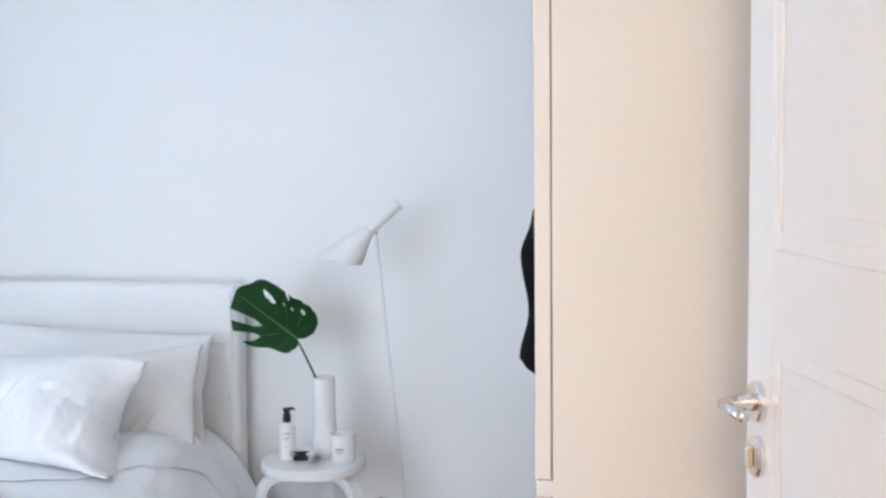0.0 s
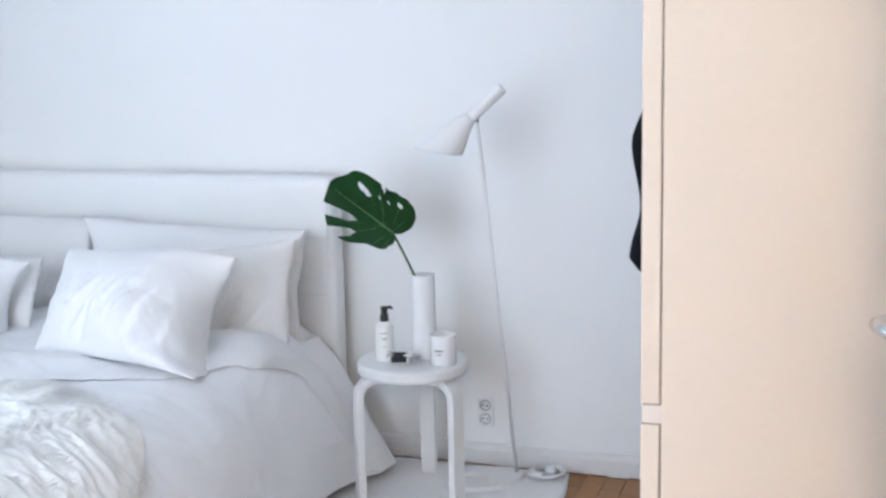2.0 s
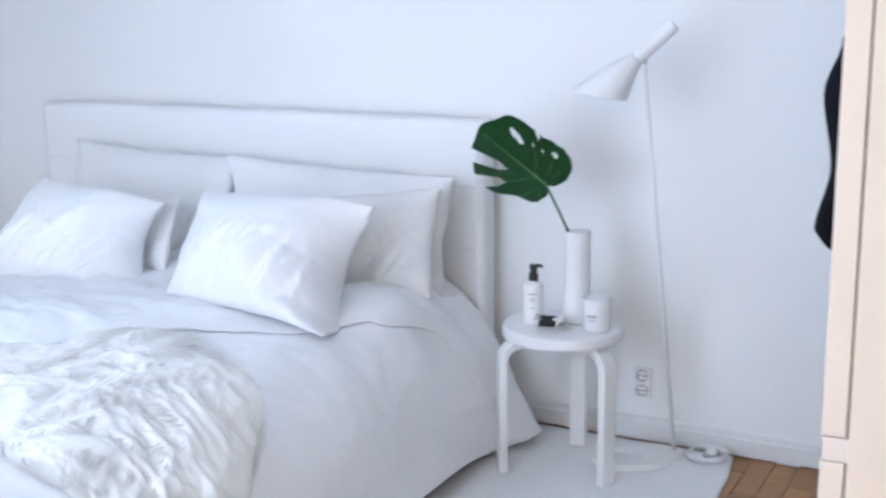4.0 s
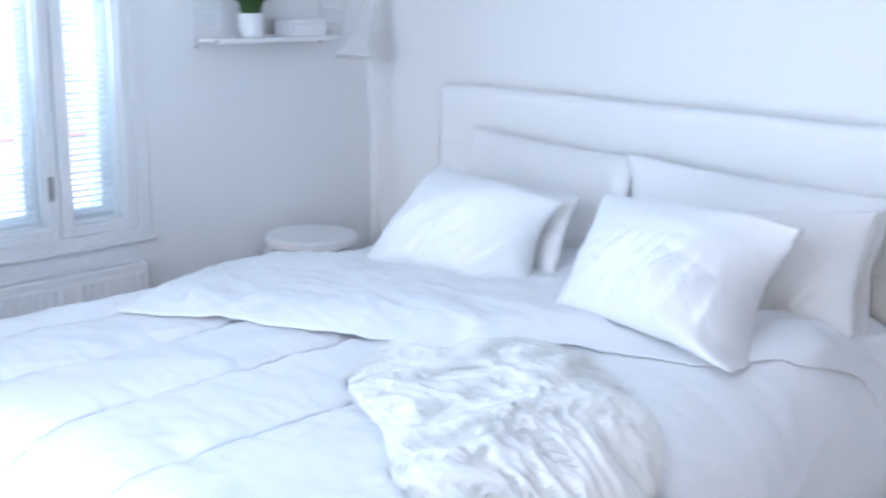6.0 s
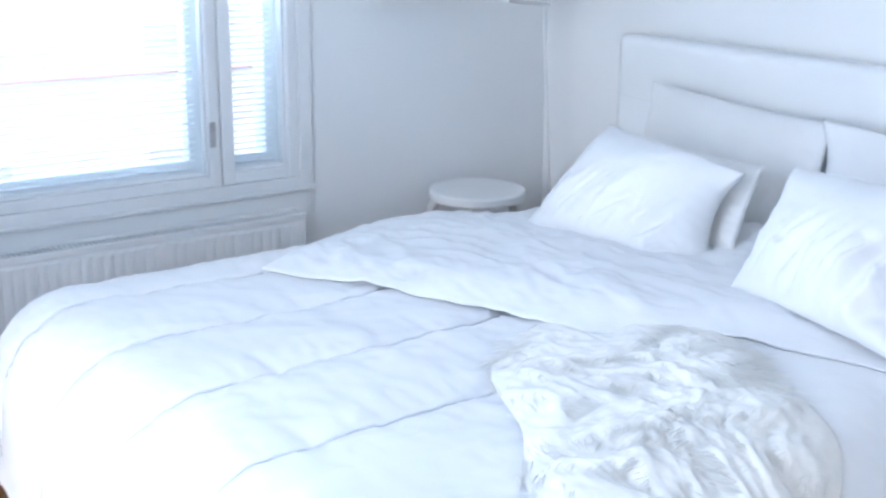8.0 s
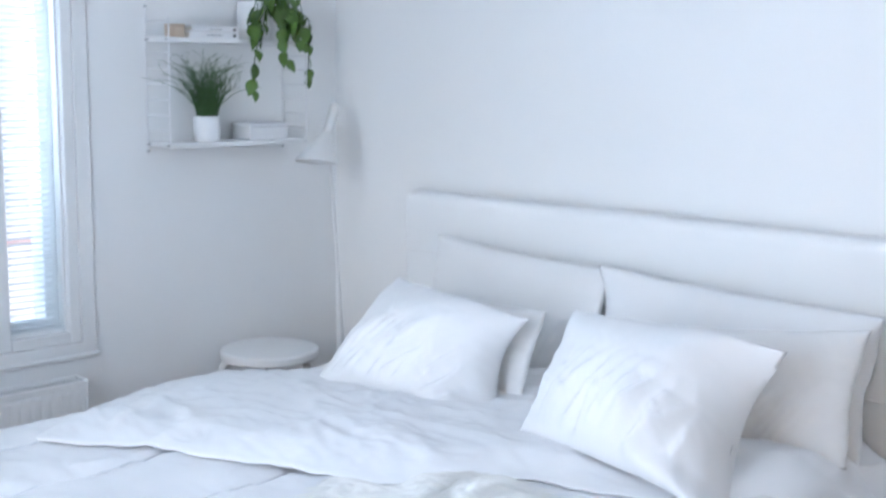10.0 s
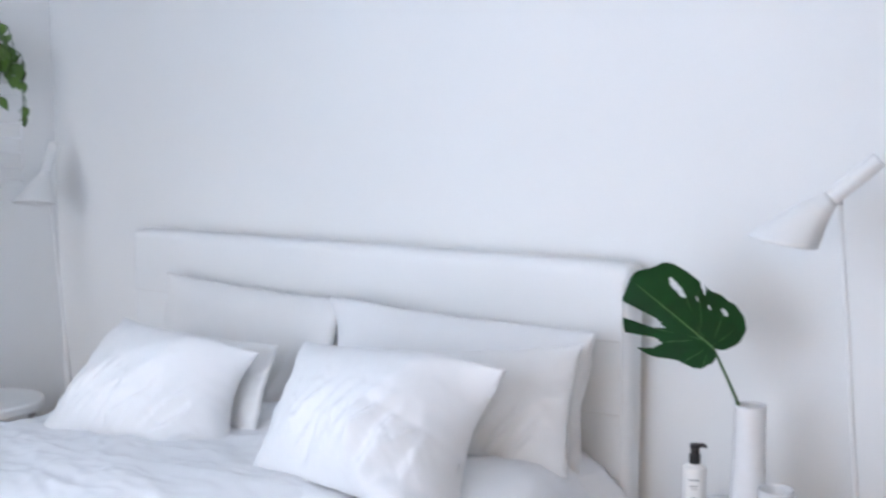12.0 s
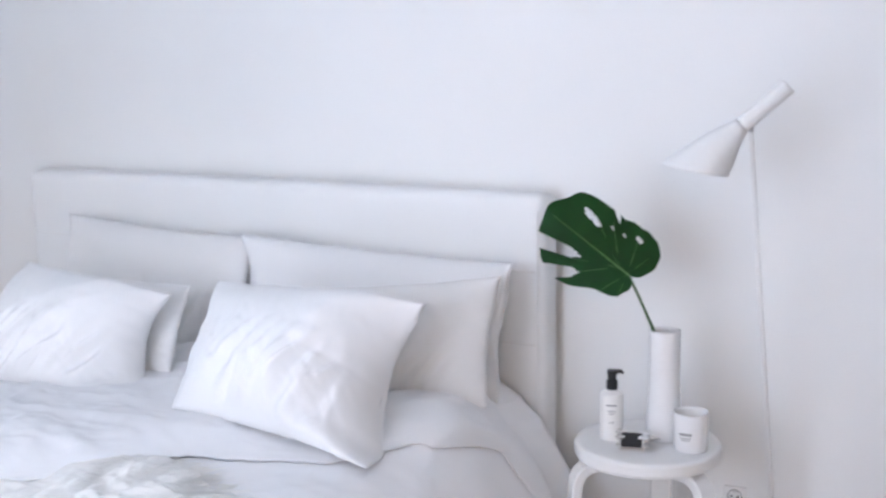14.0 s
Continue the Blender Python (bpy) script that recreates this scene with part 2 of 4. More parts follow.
# ---- structure ----
def wall_with_hole(name, lo, hi, axis, a0, a1, z0, z1):
    """A thick wall from butted blocks, with one opening from a0 to a1 along axis and z0 to z1."""
    bm = bmesh.new()
    n = "xyz".index(axis)
    spans = [(lo[n], a0, lo[2], hi[2]), (a1, hi[n], lo[2], hi[2]), (a0, a1, lo[2], z0), (a0, a1, z1, hi[2])]
    for s, e, b, t in spans:
        if e - s > 1e-4 and t - b > 1e-4:
            l, h = list(lo), list(hi)
            l[n], h[n], l[2], h[2] = s, e, b, t
            box(bm, l, h)
    return tagged(part(name, bm, PAINT), kind="structure")


tagged(part("wall_north", boxed((WEST - WALL_T, NORTH, -0.12), (HALL_E, NORTH + 0.2, CEIL)), PAINT), "white painted bedroom wall behind the bed", "wall", kind="structure")
tagged(wall_with_hole("wall_west", (WEST - WALL_T, SOUTH - 0.12, 0), (WEST, NORTH, CEIL), "y", WIN_S, WIN_N, WIN_B, WIN_T), "white painted outer wall with a window", "wall", kind="structure")
tagged(part("wall_east", boxed((EAST, SOUTH, 0), (HALL_E, NORTH, CEIL)), PAINT), "white painted side wall behind the wardrobe", "wall", kind="structure")
tagged(wall_with_hole("wall_south", (HALL_W - 0.12, SOUTH - 0.12, 0), (HALL_E, SOUTH, CEIL), "x", DOOR_W, DOOR_E, 0.0, DOOR_H), "white painted wall with the bedroom doorway", "wall", kind="structure")
tagged(wall_with_hole("wall_south_outer", (WEST, SOUTH - 0.12, 0), (HALL_W - 0.12, SOUTH, CEIL), "x", SWIN_W, SWIN_E, SWIN_B, SWIN_T), "white painted outer wall with a second window", "wall", kind="structure")
tagged(part("wall_hall_west", boxed((HALL_W - 0.12, HALL_S, 0), (HALL_W, SOUTH - 0.12, CEIL)), PAINT), "white painted hallway wall", "wall", kind="structure")
tagged(part("wall_hall_east", boxed((HALL_E, HALL_S, 0), (HALL_E + 0.12, SOUTH, CEIL)), PAINT), "white painted hallway wall", "wall", kind="structure")
tagged(part("wall_hall_south", boxed((HALL_W - 0.12, HALL_S - 0.12, 0), (HALL_E + 0.12, HALL_S, CEIL)), PAINT), "white painted end wall of the hallway", "wall", kind="structure")
tagged(part("ceiling", boxed((WEST - WALL_T, HALL_S - 0.12, CEIL), (HALL_E + 0.12, NORTH + 0.2, CEIL + 0.15)), CEILING), "plain white ceiling", "ceiling", kind="structure")


def moulding(name, a, b, out, height=0.078, label=""):
    """A skirting board with a rounded top, from a to b on the floor, standing out along out."""
    a, b, out = Vector(a), Vector(b), Vector(out)
    shape = [(0, 0.006), (0.016, 0.006), (0.016, height * 0.72), (0.012, height * 0.80), (0.011, height * 0.93), (0.007, height), (0, height)]
    bm = bmesh.new()
    ends = [[bm.verts.new(p + out * d + Vector((0, 0, z))) for d, z in shape] for p in (a, b)]
    for k in range(len(shape)):
        j = (k + 1) % len(shape)
        bm.faces.new([ends[0][k], ends[0][j], ends[1][j], ends[1][k]])
    bm.faces.new(ends[0])
    bm.faces.new(ends[1][::-1])
    return tagged(part(name, bm, OLD_WHITE), label, "baseboard", kind="structure")


moulding("baseboard", (WEST, NORTH, 0), (EAST, NORTH, 0), (0, -1, 0), label="white painted skirting board along the bed wall")
moulding("baseboard", (WEST, SOUTH, 0), (WEST, NORTH - 0.016, 0), (1, 0, 0), label="white painted skirting board under the window")
moulding("baseboard", (WEST + 0.016, SOUTH, 0), (DOOR_W - 0.07, SOUTH, 0), (0, 1, 0), label="white painted skirting board by the doorway")


def door_lining():
    t = thing("door_frame", "white painted door lining round the open doorway", "door frame", kind="structure")
    for name, lo, hi in (("jamb", (DOOR_W, SOUTH - 0.12, 0), (DOOR_W + 0.025, SOUTH, DOOR_H)),
                         ("jamb", (DOOR_E - 0.025, SOUTH - 0.12, 0), (DOOR_E, SOUTH, DOOR_H)),
                         ("head", (DOOR_W + 0.025, SOUTH - 0.12, DOOR_H - 0.025), (DOOR_E - 0.025, SOUTH, DOOR_H))):
        part(name, boxed(lo, hi, 0.003), GLOSS, t)
    for y0, y1 in ((SOUTH, SOUTH + 0.014), (SOUTH - 0.134, SOUTH - 0.12)):
        part("casing", boxed((DOOR_W - 0.06, y0, 0), (DOOR_W + 0.012, y1, DOOR_H + 0.05), 0.004), GLOSS, t)
        part("casing", boxed((DOOR_W + 0.013, y0, DOOR_H - 0.012), (DOOR_E - 0.013, y1, DOOR_H + 0.05), 0.004), GLOSS, t)
        part("casing", boxed((DOOR_E - 0.012, y0, 0), (DOOR_E + 0.05, y1, DOOR_H + 0.05), 0.004), GLOSS, t)


door_lining()


# ---- window, radiator and the view outside ----
def sash(name, y0, y1, slat_count, label):
    """One casement: outer frame, pane, a blind of thin slats behind the glass."""
    t = thing(name, label, "window", (WEST - 0.02, 0, 0), kind="structure")
    z0, z1 = WIN_B, WIN_T
    w, e, d0, d1 = 0.046, 0.040, -0.045, 0.026
    for lo, hi in (((d0, y0, z0), (d1, y0 + w, z1)), ((d0, y1 - e, z0), (d1, y1, z1)),
                   ((d0, y0 + w, z0), (d1, y1 - e, z0 + 0.038)), ((d0, y0 + w, z1 - 0.08), (d1, y1 - e, z1))):
        part("window_frame", boxed(lo, hi, 0.006), GLOSS, t)
    a, b, c, d = y0 + w, y1 - e, z0 + 0.038, z1 - 0.08
    for lo, hi in (((-0.004, a, c), (0.004, a + 0.007, d)), ((-0.004, b - 0.007, c), (0.004, b, d)),
                   ((-0.004, a + 0.007, c), (0.004, b - 0.012, c + 0.012)), ((-0.004, a + 0.007, d - 0.012), (0.004, b - 0.007, d))):
        part("glazing_bead", boxed(lo, hi, 0.002), GLOSS, t)
    g = part("pane", boxed((-0.018, a, c), (-0.014, b, d)), PANE, t)
    g.visible_shadow = False
    g2 = part("pane", boxed((-0.155, a - 0.02, c - 0.02), (-0.151, b + 0.02, d + 0.02)), PANE, t)
    g2.visible_shadow = False
    for lo, hi in (((-0.18, y0, z0), (-0.13, y0 + 0.05, z1)), ((-0.18, y1 - 0.05, z0), (-0.13, y1, z1)),
                   ((-0.18, y0 + 0.05, z0), (-0.13, y1 - 0.05, z0 + 0.06)), ((-0.18, y0 + 0.05, z1 - 0.06), (-0.13, y1 - 0.05, z1))):
        part("outer_frame", boxed(lo, hi, 0.004), GLOSS, t)
    blind = thing("venetian_blind", "white venetian blind with open slats between the panes", "blind", (WEST - 0.10, 0, 0), group="window blinds")
    part("head_rail", boxed((-0.014, a + 0.004, d - 0.02), (0.014, b - 0.004, d + 0.01), 0.003), WIRE, blind)
    part("bottom_rail", boxed((-0.010, a + 0.006, c + 0.004), (0.010, b - 0.006, c + 0.014), 0.003), WIRE, blind)
    me = None
    pitch = (d - c - 0.05) / slat_count
    for k in range(slat_count):
        if me is None:
            bm = grid(4, 1, lambda u, v: ((u - 0.5) * 0.024, a + 0.006 + v * (b - a - 0.012), 0.0012 * (1 - (2 * u - 1) ** 2) + 0.0105 * (u - 0.5)))
            bmesh.ops.solidify(bm, geom=list(bm.faces), thickness=0.0006)
            s = part("slat", bm, WIRE, blind)
            me = s.data
        else:
            s = new("slat", me)
            s.parent = blind
        s.location = (0, 0, c + 0.025 + (k + 0.5) * pitch)
    for y in ((a + 0.05, b - 0.05) if b - a < 0.5 else (a + 0.12, (a + b) / 2, b - 0.12)):
        part("ladder_cord", tube([(0.009, y, c + 0.01), (0.009, y, d)], 0.0008, 5), WIRE, blind)
    return t


w_big = sash("window_1", WIN_S, -1.402, 64, "wide white casement window with a venetian blind")
w_small = sash("window_2", -1.398, WIN_N, 64, "narrow white casement window beside the wide one")


def latch(parent, y, z):
    plate = part("latch", boxed((0.026, y - 0.011, z - 0.042), (0.031, y + 0.011, z + 0.042), 0.002), STEEL, parent, "small steel window latch")
    part("latch_knob", lathe([(0, 0.014), (0.006, 0.013), (0.007, 0.004), (0.004, 0.0)], 12, Matrix.Translation((0.031, y, z + 0.018)) @ Matrix.Rotation(radians(90), 4, "Y")), STEEL, plate)
    part("latch_knob", lathe([(0, 0.010), (0.005, 0.009), (0.005, 0.0)], 12, Matrix.Translation((0.031, y, z - 0.020)) @ Matrix.Rotation(radians(90), 4, "Y")), STEEL, plate)


latch(w_big, -1.432, 0.692)
latch(w_big, -1.432, 1.46)
latch(w_small, -1.372, 1.46)
for hz in (0.68, 1.30, 1.80):
    part("hinge", lathe([(0, 0), (0.006, 0.001), (0.006, 0.055), (0, 0.056)], 10, Matrix.Translation((0.026, WIN_N + 0.004, hz))), GLOSS, w_small)

def south_window():
    t = thing("window_3", "white framed window in the wall facing the bed", "window", (0, SOUTH - 0.06, 0), kind="structure")
    for lo, hi in (((SWIN_W, -0.03, SWIN_B), (SWIN_W + 0.06, 0.03, SWIN_T)), ((SWIN_E - 0.06, -0.03, SWIN_B), (SWIN_E, 0.03, SWIN_T)),
                   ((SWIN_W + 0.06, -0.03, SWIN_B), (SWIN_E - 0.06, 0.03, SWIN_B + 0.06)), ((SWIN_W + 0.06, -0.03, SWIN_T - 0.06), (SWIN_E - 0.06, 0.03, SWIN_T))):
        part("window_frame", boxed(lo, hi, 0.005), GLOSS, t)
    g = part("pane", boxed((SWIN_W + 0.06, -0.002, SWIN_B + 0.06), (SWIN_E - 0.06, 0.002, SWIN_T - 0.06)), PANE, t)
    g.visible_shadow = False
    part("window_sill", boxed((SWIN_W - 0.04, 0.06, SWIN_B - 0.025), (SWIN_E + 0.04, 0.14, SWIN_B), 0.004), GLOSS, t)


south_window()

trim = thing("window_trim", "white moulded casing round the window", "window trim", kind="structure")
for lo, hi in (((WEST - 0.075, WIN_N, WIN_B - 0.038), (WEST + 0.014, WIN_N + 0.05, WIN_T + 0.05)), ((WEST - 0.075, WIN_S - 0.05, WIN_B - 0.038), (WEST + 0.014, WIN_S, WIN_T + 0.05)),
               ((WEST - 0.075, WIN_S, WIN_T), (WEST + 0.014, WIN_N, WIN_T + 0.05)), ((WEST - 0.075, WIN_S, WIN_B - 0.038), (WEST + 0.020, WIN_N, WIN_B))):
    part("casing", boxed(lo, hi, 0.003, 2), GLOSS, trim)
part("window_sill", boxed((WEST + 0.001, WIN_S - 0.06, WIN_B - 0.052), (WEST + 0.024, WIN_N + 0.06, WIN_B - 0.038), 0.004, 3), GLOSS, trim)


def radiator(x, y0, y1, z0, z1):
    t = thing("radiator", "white ribbed panel radiator under the window", "radiator", (x, 0, 0))
    n = int((y1 - y0 - 0.06) / 0.0333)

    def face(u, v):
        y = y0 + 0.012 + u * (y1 - y0 - 0.024)
        wave = 0.5 - 0.5 * math.cos(2 * math.pi * u * n)
        inner = step(0.0, 0.07, v) * step(0.0, 0.07, 1 - v)
        return (-0.004 * (wave ** 3) * inner, y, z0 + 0.006 + v * (z1 - z0 - 0.03))

    thicken(part("front_panel", grid(n * 8, 14, face), GLOSS, t, smooth=True, normals=False), 0.012)
    part("back_panel", boxed((-0.085, y0 + 0.012, z0 + 0.01), (-0.07, y1 - 0.012, z1 - 0.02), 0.004), GLOSS, t)
    for y in (y0, y1 - 0.011):
        part("side_cover", boxed((-0.088, y, z0 + 0.004), (0.003, y + 0.011, z1), 0.004), GLOSS, t)
    part("top_rim", boxed((-0.010, y0 + 0.011, z1 - 0.024), (0.002, y1 - 0.011, z1 - 0.001), 0.003), GLOSS, t)
    part("top_rim", boxed((-0.088, y0 + 0.011, z1 - 0.024), (-0.078, y1 - 0.011, z1 - 0.001), 0.003), GLOSS, t)
    # added dark block: the shade seen through the grille slots, put into its colour
    part("inner_shade_block", boxed((-0.069, y0 + 0.02, z0 + 0.02), (-0.014, y1 - 0.02, z1 - 0.03)), GAP_SHADE, t, "dark block standing in for the shade inside the radiator")
    bars = int((y1 - y0) / 0.016)
    bm = bmesh.new()
    for k in range(bars):
        y = y0 + 0.016 + k * (y1 - y0 - 0.04) / (bars - 1)
        box(bm, (-0.077, y, z1 - 0.012), (-0.011, y + 0.007, z1 - 0.006))
    tagged(part("top_grille", bm, GLOSS, t, "white slotted radiator grille"), kind="stuff")
    part("valve", lathe([(0, 0), (0.016, 0.002), (0.018, 0.03), (0.012, 0.05), (0, 0.052)], 16, Matrix.Translation((-0.04, y0 - 0.002, z0 + 0.05)) @ Matrix.Rotation(radians(90), 4, "X")), CHROME, t, "chrome radiator valve")
    part("pipe", tube([(-0.04, y0 - 0.03, z0 + 0.05), (-0.04, y0 - 0.03, 0.0)], 0.008, 10), GLOSS, t)
    for y in (y0 + 0.15, y1 - 0.15):
        part("wall_bracket", boxed((WEST - x, y, z0 + 0.02), (-0.085, y + 0.03, z1 - 0.05)), GLOSS, t)


radiator(-3.155, -2.335, -1.140, 0.10, 0.408)

tagged(part("ground", boxed((-60, -60, -6.1), (60, 60, -6.0)), SNOW), "pale ground outside the window", "ground", kind="structure")


def house_opposite():
    t = thing("apartment_building", "pale rendered apartment house across the yard", "building", (-22, 0, -6))
    part("wall", boxed((-8, -26, 0), (0, 30, 10.2)), FACADE, t)
    part("roof", boxed((-8.3, -26.3, 10.2), (0.4, 30.3, 10.75), 0.05), REDROOF, t, "red sheet metal eaves")
    part("string_course", boxed((0.001, -26, 4.06), (0.06, 30, 4.14)), BAND, t, "narrow faded pink band")
    for fl in range(3):
        for k in range(12):
            y = -24 + k * 4.2
            win = part("window", boxed((0.002, y, 1.2 + fl * 3.1), (0.06, y + 1.7, 2.7 + fl * 3.1), 0.01), GLOSS, t)
            for j in (0, 1):
                part("pane", boxed((0.061, y + 0.1 + j * 0.8, 1.3 + fl * 3.1), (0.07, y + 0.8 + j * 0.8, 2.6 + fl * 3.1)), FARGLASS, win)


house_opposite()

# ---- bed ----
BX0, BX1, BFOOT, BTOP = -2.42, -0.99, -2.16, 0.500
QUILT = 0.325


def bed():
    t = thing("bed", "wide bed with a white upholstered headboard", "bed", (0, 0, 0))
    hb = part("headboard", boxed((-2.718, -0.140, 0.02), (-0.842, -0.030, 1.008), 0.040, 6), UPHOLSTERY, t, "white upholstered headboard with sewn seams", smooth=True)
    for z in (0.40, 0.60, 0.80):
        part("seam", tube([(-2.693, -0.1405, z), (-0.866, -0.1405, z)], 0.0022, 6), PERCALE, hb)
    part("piping", tube([(-0.862, -0.140, 0.06), (-0.862, -0.141, 0.5), (-0.862, -0.140, 0.965)], 0.004, 8), UPHOLSTERY, hb)
    part("bed_base", boxed((-2.55, -2.20, 0.10), (-0.86, -0.145, 0.30), 0.02), PERCALE, t)
    part("mattress", boxed((-2.54, -2.20, 0.302), (-0.90, -0.145, 0.455), 0.06, 4), PERCALE, t)
    for x in (-2.5, -0.97):
        for y in (-2.1, -0.28):
            part("leg", lathe([(0, 0), (0.026, 0), (0.03, 0.10), (0, 0.10)], 16, Matrix.Translation((x, y, 0))), STEEL, t)


bed()


def crease(x, y, s=1.0, seed=0.0):
    """Soft ridges and folds of cloth, about -1 to 1."""
    a = noise.noise(Vector((x * 2.6 * s + seed, y * 2.9 * s, seed)))
    w = noise.noise(Vector((x * 2.0 * s + seed + 5, y * 2.2 * s, seed + 2)))
    b = 1 - 2.4 * abs(noise.noise(Vector((x * 4.2 * s + 1.6 * w, y * 4.6 * s - 1.2 * a + seed, seed + 3))))
    c = 1 - 2.4 * abs(noise.noise(Vector((x * 8.5 * s + 2.2 * a, y * 7.0 * s + 2.0 * w, seed + 7))))
    return 0.46 * a + 0.36 * b + 0.16 * c


def drape(cx, cy, lift=0.0):
    """From flat cloth coordinates to the duvet's surface: the flat top, then a round edge and the hanging sides."""
    px, py = min(max(cx, BX0), BX1), max(cy, BFOOT)
    ox, oy = cx - px, cy - py
    d = math.hypot(ox, oy)
    top = BTOP + lift
    if d > 0.5 and ox <= 0:
        d = 0.5 + (d - 0.5) * 0.22
    if d < 1e-6:
        return Vector((cx, cy, top)), Vector((0, 0, 1))
    n = Vector((ox, oy, 0)).normalized()
    bend = 0.28 * max(0.0, n.x) ** 2 + 0.17 * max(0.0, -n.x) ** 2 + 0.22 * n.y ** 2
    r = bend + lift
    arc = bend * math.pi / 2
    if d < arc:
        a = d / bend
        r -= 0.075 * max(0.0, n.x) * step(-1.0, -0.45, py) * math.sin(2 * a)
        sag = 0.035 * step(-0.7, -0.35, py) * max(0.0, n.x) * math.sin(a)
        return Vector((px, py, 0)) + n * (r * math.sin(a)) + Vector((0, 0, top - sag - r * (1 - math.cos(a)))), (n * math.sin(a) + Vector((0, 0, math.cos(a)))).normalized()
    fall = d - arc
    along = px * 1.0 + py * 1.0 + 0.35 * math.atan2(n.y, n.x)
    ripple = 0.5 + 0.5 * math.sin(along * 13 + 1.4 * math.sin(along * 5))
    flare = (0.10 + 0.10 * ripple) * fall + 0.5 * fall * max(0.0, n.x) * step(-0.40, -0.17, py)
    flare += 0.30 * fall * max(0.0, n.x * n.y * 2) ** 3 * (n.x < 0)
    z = max(top - r - 0.035 * step(-0.7, -0.35, py) * max(0.0, n.x) - fall * 0.985, 0.03 + 0.02 * ripple)
    return Vector((px, py, 0)) + n * (r + flare + max(0.0, (0.03 - (top - r - fall)) * 0.35)) + Vector((0, 0, z)), n


FOLD = [(-2.44, -1.78), (-2.30, -1.735), (-1.96, -1.55), (-1.56, -1.40), (-1.21, -1.06), (-1.0, -0.98), (-0.88, -0.74), (-0.72, -0.45), (-0.5, -0.36)]


SEAMS = [-2.03 + QUILT * k for k in range(-4, 3)]


def quilt_height(cx, cy, fine=1.0):
    """How far the quilted cover rises over the plain drape; fine=0 leaves out the narrow grooves."""
    near = min(abs(cx + 0.012 * math.sin(cy * 4.0) - s) for s in SEAMS)
    puff = 0.40 * (1 - fine * math.exp(-near / 0.007)) + 0.60 * (1 - fine * math.exp(-(near / 0.05) ** 1.3))
    head = step(-1.15, -0.75, cy)
    h = 0.032 * puff * (1 - head) - 0.016 + 0.010 * crease(cx * 1.2, cy * 0.7, 1.3, 2.0) + 0.010 * crease(cx, cy, 0.7, 5.0)
    h += 0.013 * fine * (1 - head) * max(0, 1 - near / 0.15) * crease(cx * 0.8, cy * 3.4, 1.8, 9.0)
    h += 0.004 * (1 - head) * crease(cx * 0.7, cy * 1.6, 2.4, 31.0)
    h += 0.050 * math.exp(-((cx + 0.98) ** 2 + (cy + 0.60) ** 2) / 0.06)
    return h + 0.015 * math.exp(-((cx + 1.6) ** 2) / 0.5) * (1 - step(-2.0, -2.3, cy) * 0.5)


def duvet():
    x0, x1, y0, y1 = BX0 - 0.52, BX1 + 0.44 + 0.15, BFOOT - 0.345 - 0.22, -0.16

    def place(u, v):
        cx, cy = x0 + u * (x1 - x0), y0 + v * (y1 - y0)
        p, n = drape(cx, cy)
        edge = step(0.0, 0.10, cx - x0) * step(0.0, 0.10, x1 - cx)
        return p + n * (quilt_height(cx, cy) * (0.35 + 0.65 * edge))

    t = thing("duvet", "white quilted duvet over the bed, turned back at the top", "duvet")
    thicken(part("quilt", grid(420, 200, place), LINEN, t, "white quilted cotton", smooth=True), 0.012)
    for x in SEAMS:
        lo = (x0 + 0.04 - x0) / (x1 - x0)
        u = (x - x0) / (x1 - x0)
        if lo < u < 1 - lo and x < -0.6:
            pts = []
            for k in range(90):
                v = 0.02 + 0.62 * k / 89
                cy = y0 + v * (y1 - y0)
                cx = x - 0.012 * math.sin(cy * 4.0)
                if cy < curve_at(FOLD, min(max(cx, -2.3), -0.8)) + 0.03:
                    pts.append(place((cx - x0) / (x1 - x0), v) + drape(cx, cy)[1] * 0.0105)
            if len(pts) > 4:
                part("stitch_line", tube(pts, 0.0023, 5), STITCH, t, smooth=True)
    return t



def folded_flap(parent):
    """The turned-back upper part of the duvet, lying in soft folds between its slanting edge and the pillows."""
    def place(u, v):
        cx = -2.66 + u * (2.66 - 0.52)
        edge = curve_at(FOLD, cx) if cx > -2.30 else -1.735 + (-2.30 - cx) * 1.9
        cy = edge + (v ** 1.25) * (-0.34 - edge)
        run = cy - edge
        left = step(-2.66, -2.50, cx)
        p, n = drape(cx, cy)
        roll = math.sqrt(max(0.0, 1 - (1 - min(1.0, run / 0.014)) ** 2))
        full = (1 - 0.72 * step(-1.55, -1.05, cx)) * step(-2.62, -2.26, cx)
        h = 0.007 + quilt_height(cx, cy, 0.0) + full * (0.005 * roll + (0.020 + 0.020 * step(-2.2, -1.8, cx)) * (1 - math.exp(-(run / 0.075) ** 1.3)))
        h += 0.030 * step(0.0, 0.16, run) * (1 - 0.75 * step(-1.3, -1.0, cx)) * crease(cx * 0.8 + cy * 0.5, cy * 1.2 - cx * 0.3, 1.0, 11.0)
        h += 0.006 * step(0.01, 0.10, run) * (1 - 0.7 * step(-1.3, -1.0, cx)) * crease(cx * 0.7 + cy * 0.5, cy * 1.1, 2.6, 17.0)
        h -= 0.02 * step(-1.0, -0.7, cx) * step(0.1, 0.3, run)
        return p + n * max(quilt_height(cx, cy, 0.0) + 0.004, h) + Vector((0, 0, -0.004 * (1 - left)))

    thicken(part("turned_back_flap", grid(250, 170, place), UNDERSIDE, parent, "wrinkled turned-back duvet edge", smooth=True), 0.006)


folded_flap(duvet())


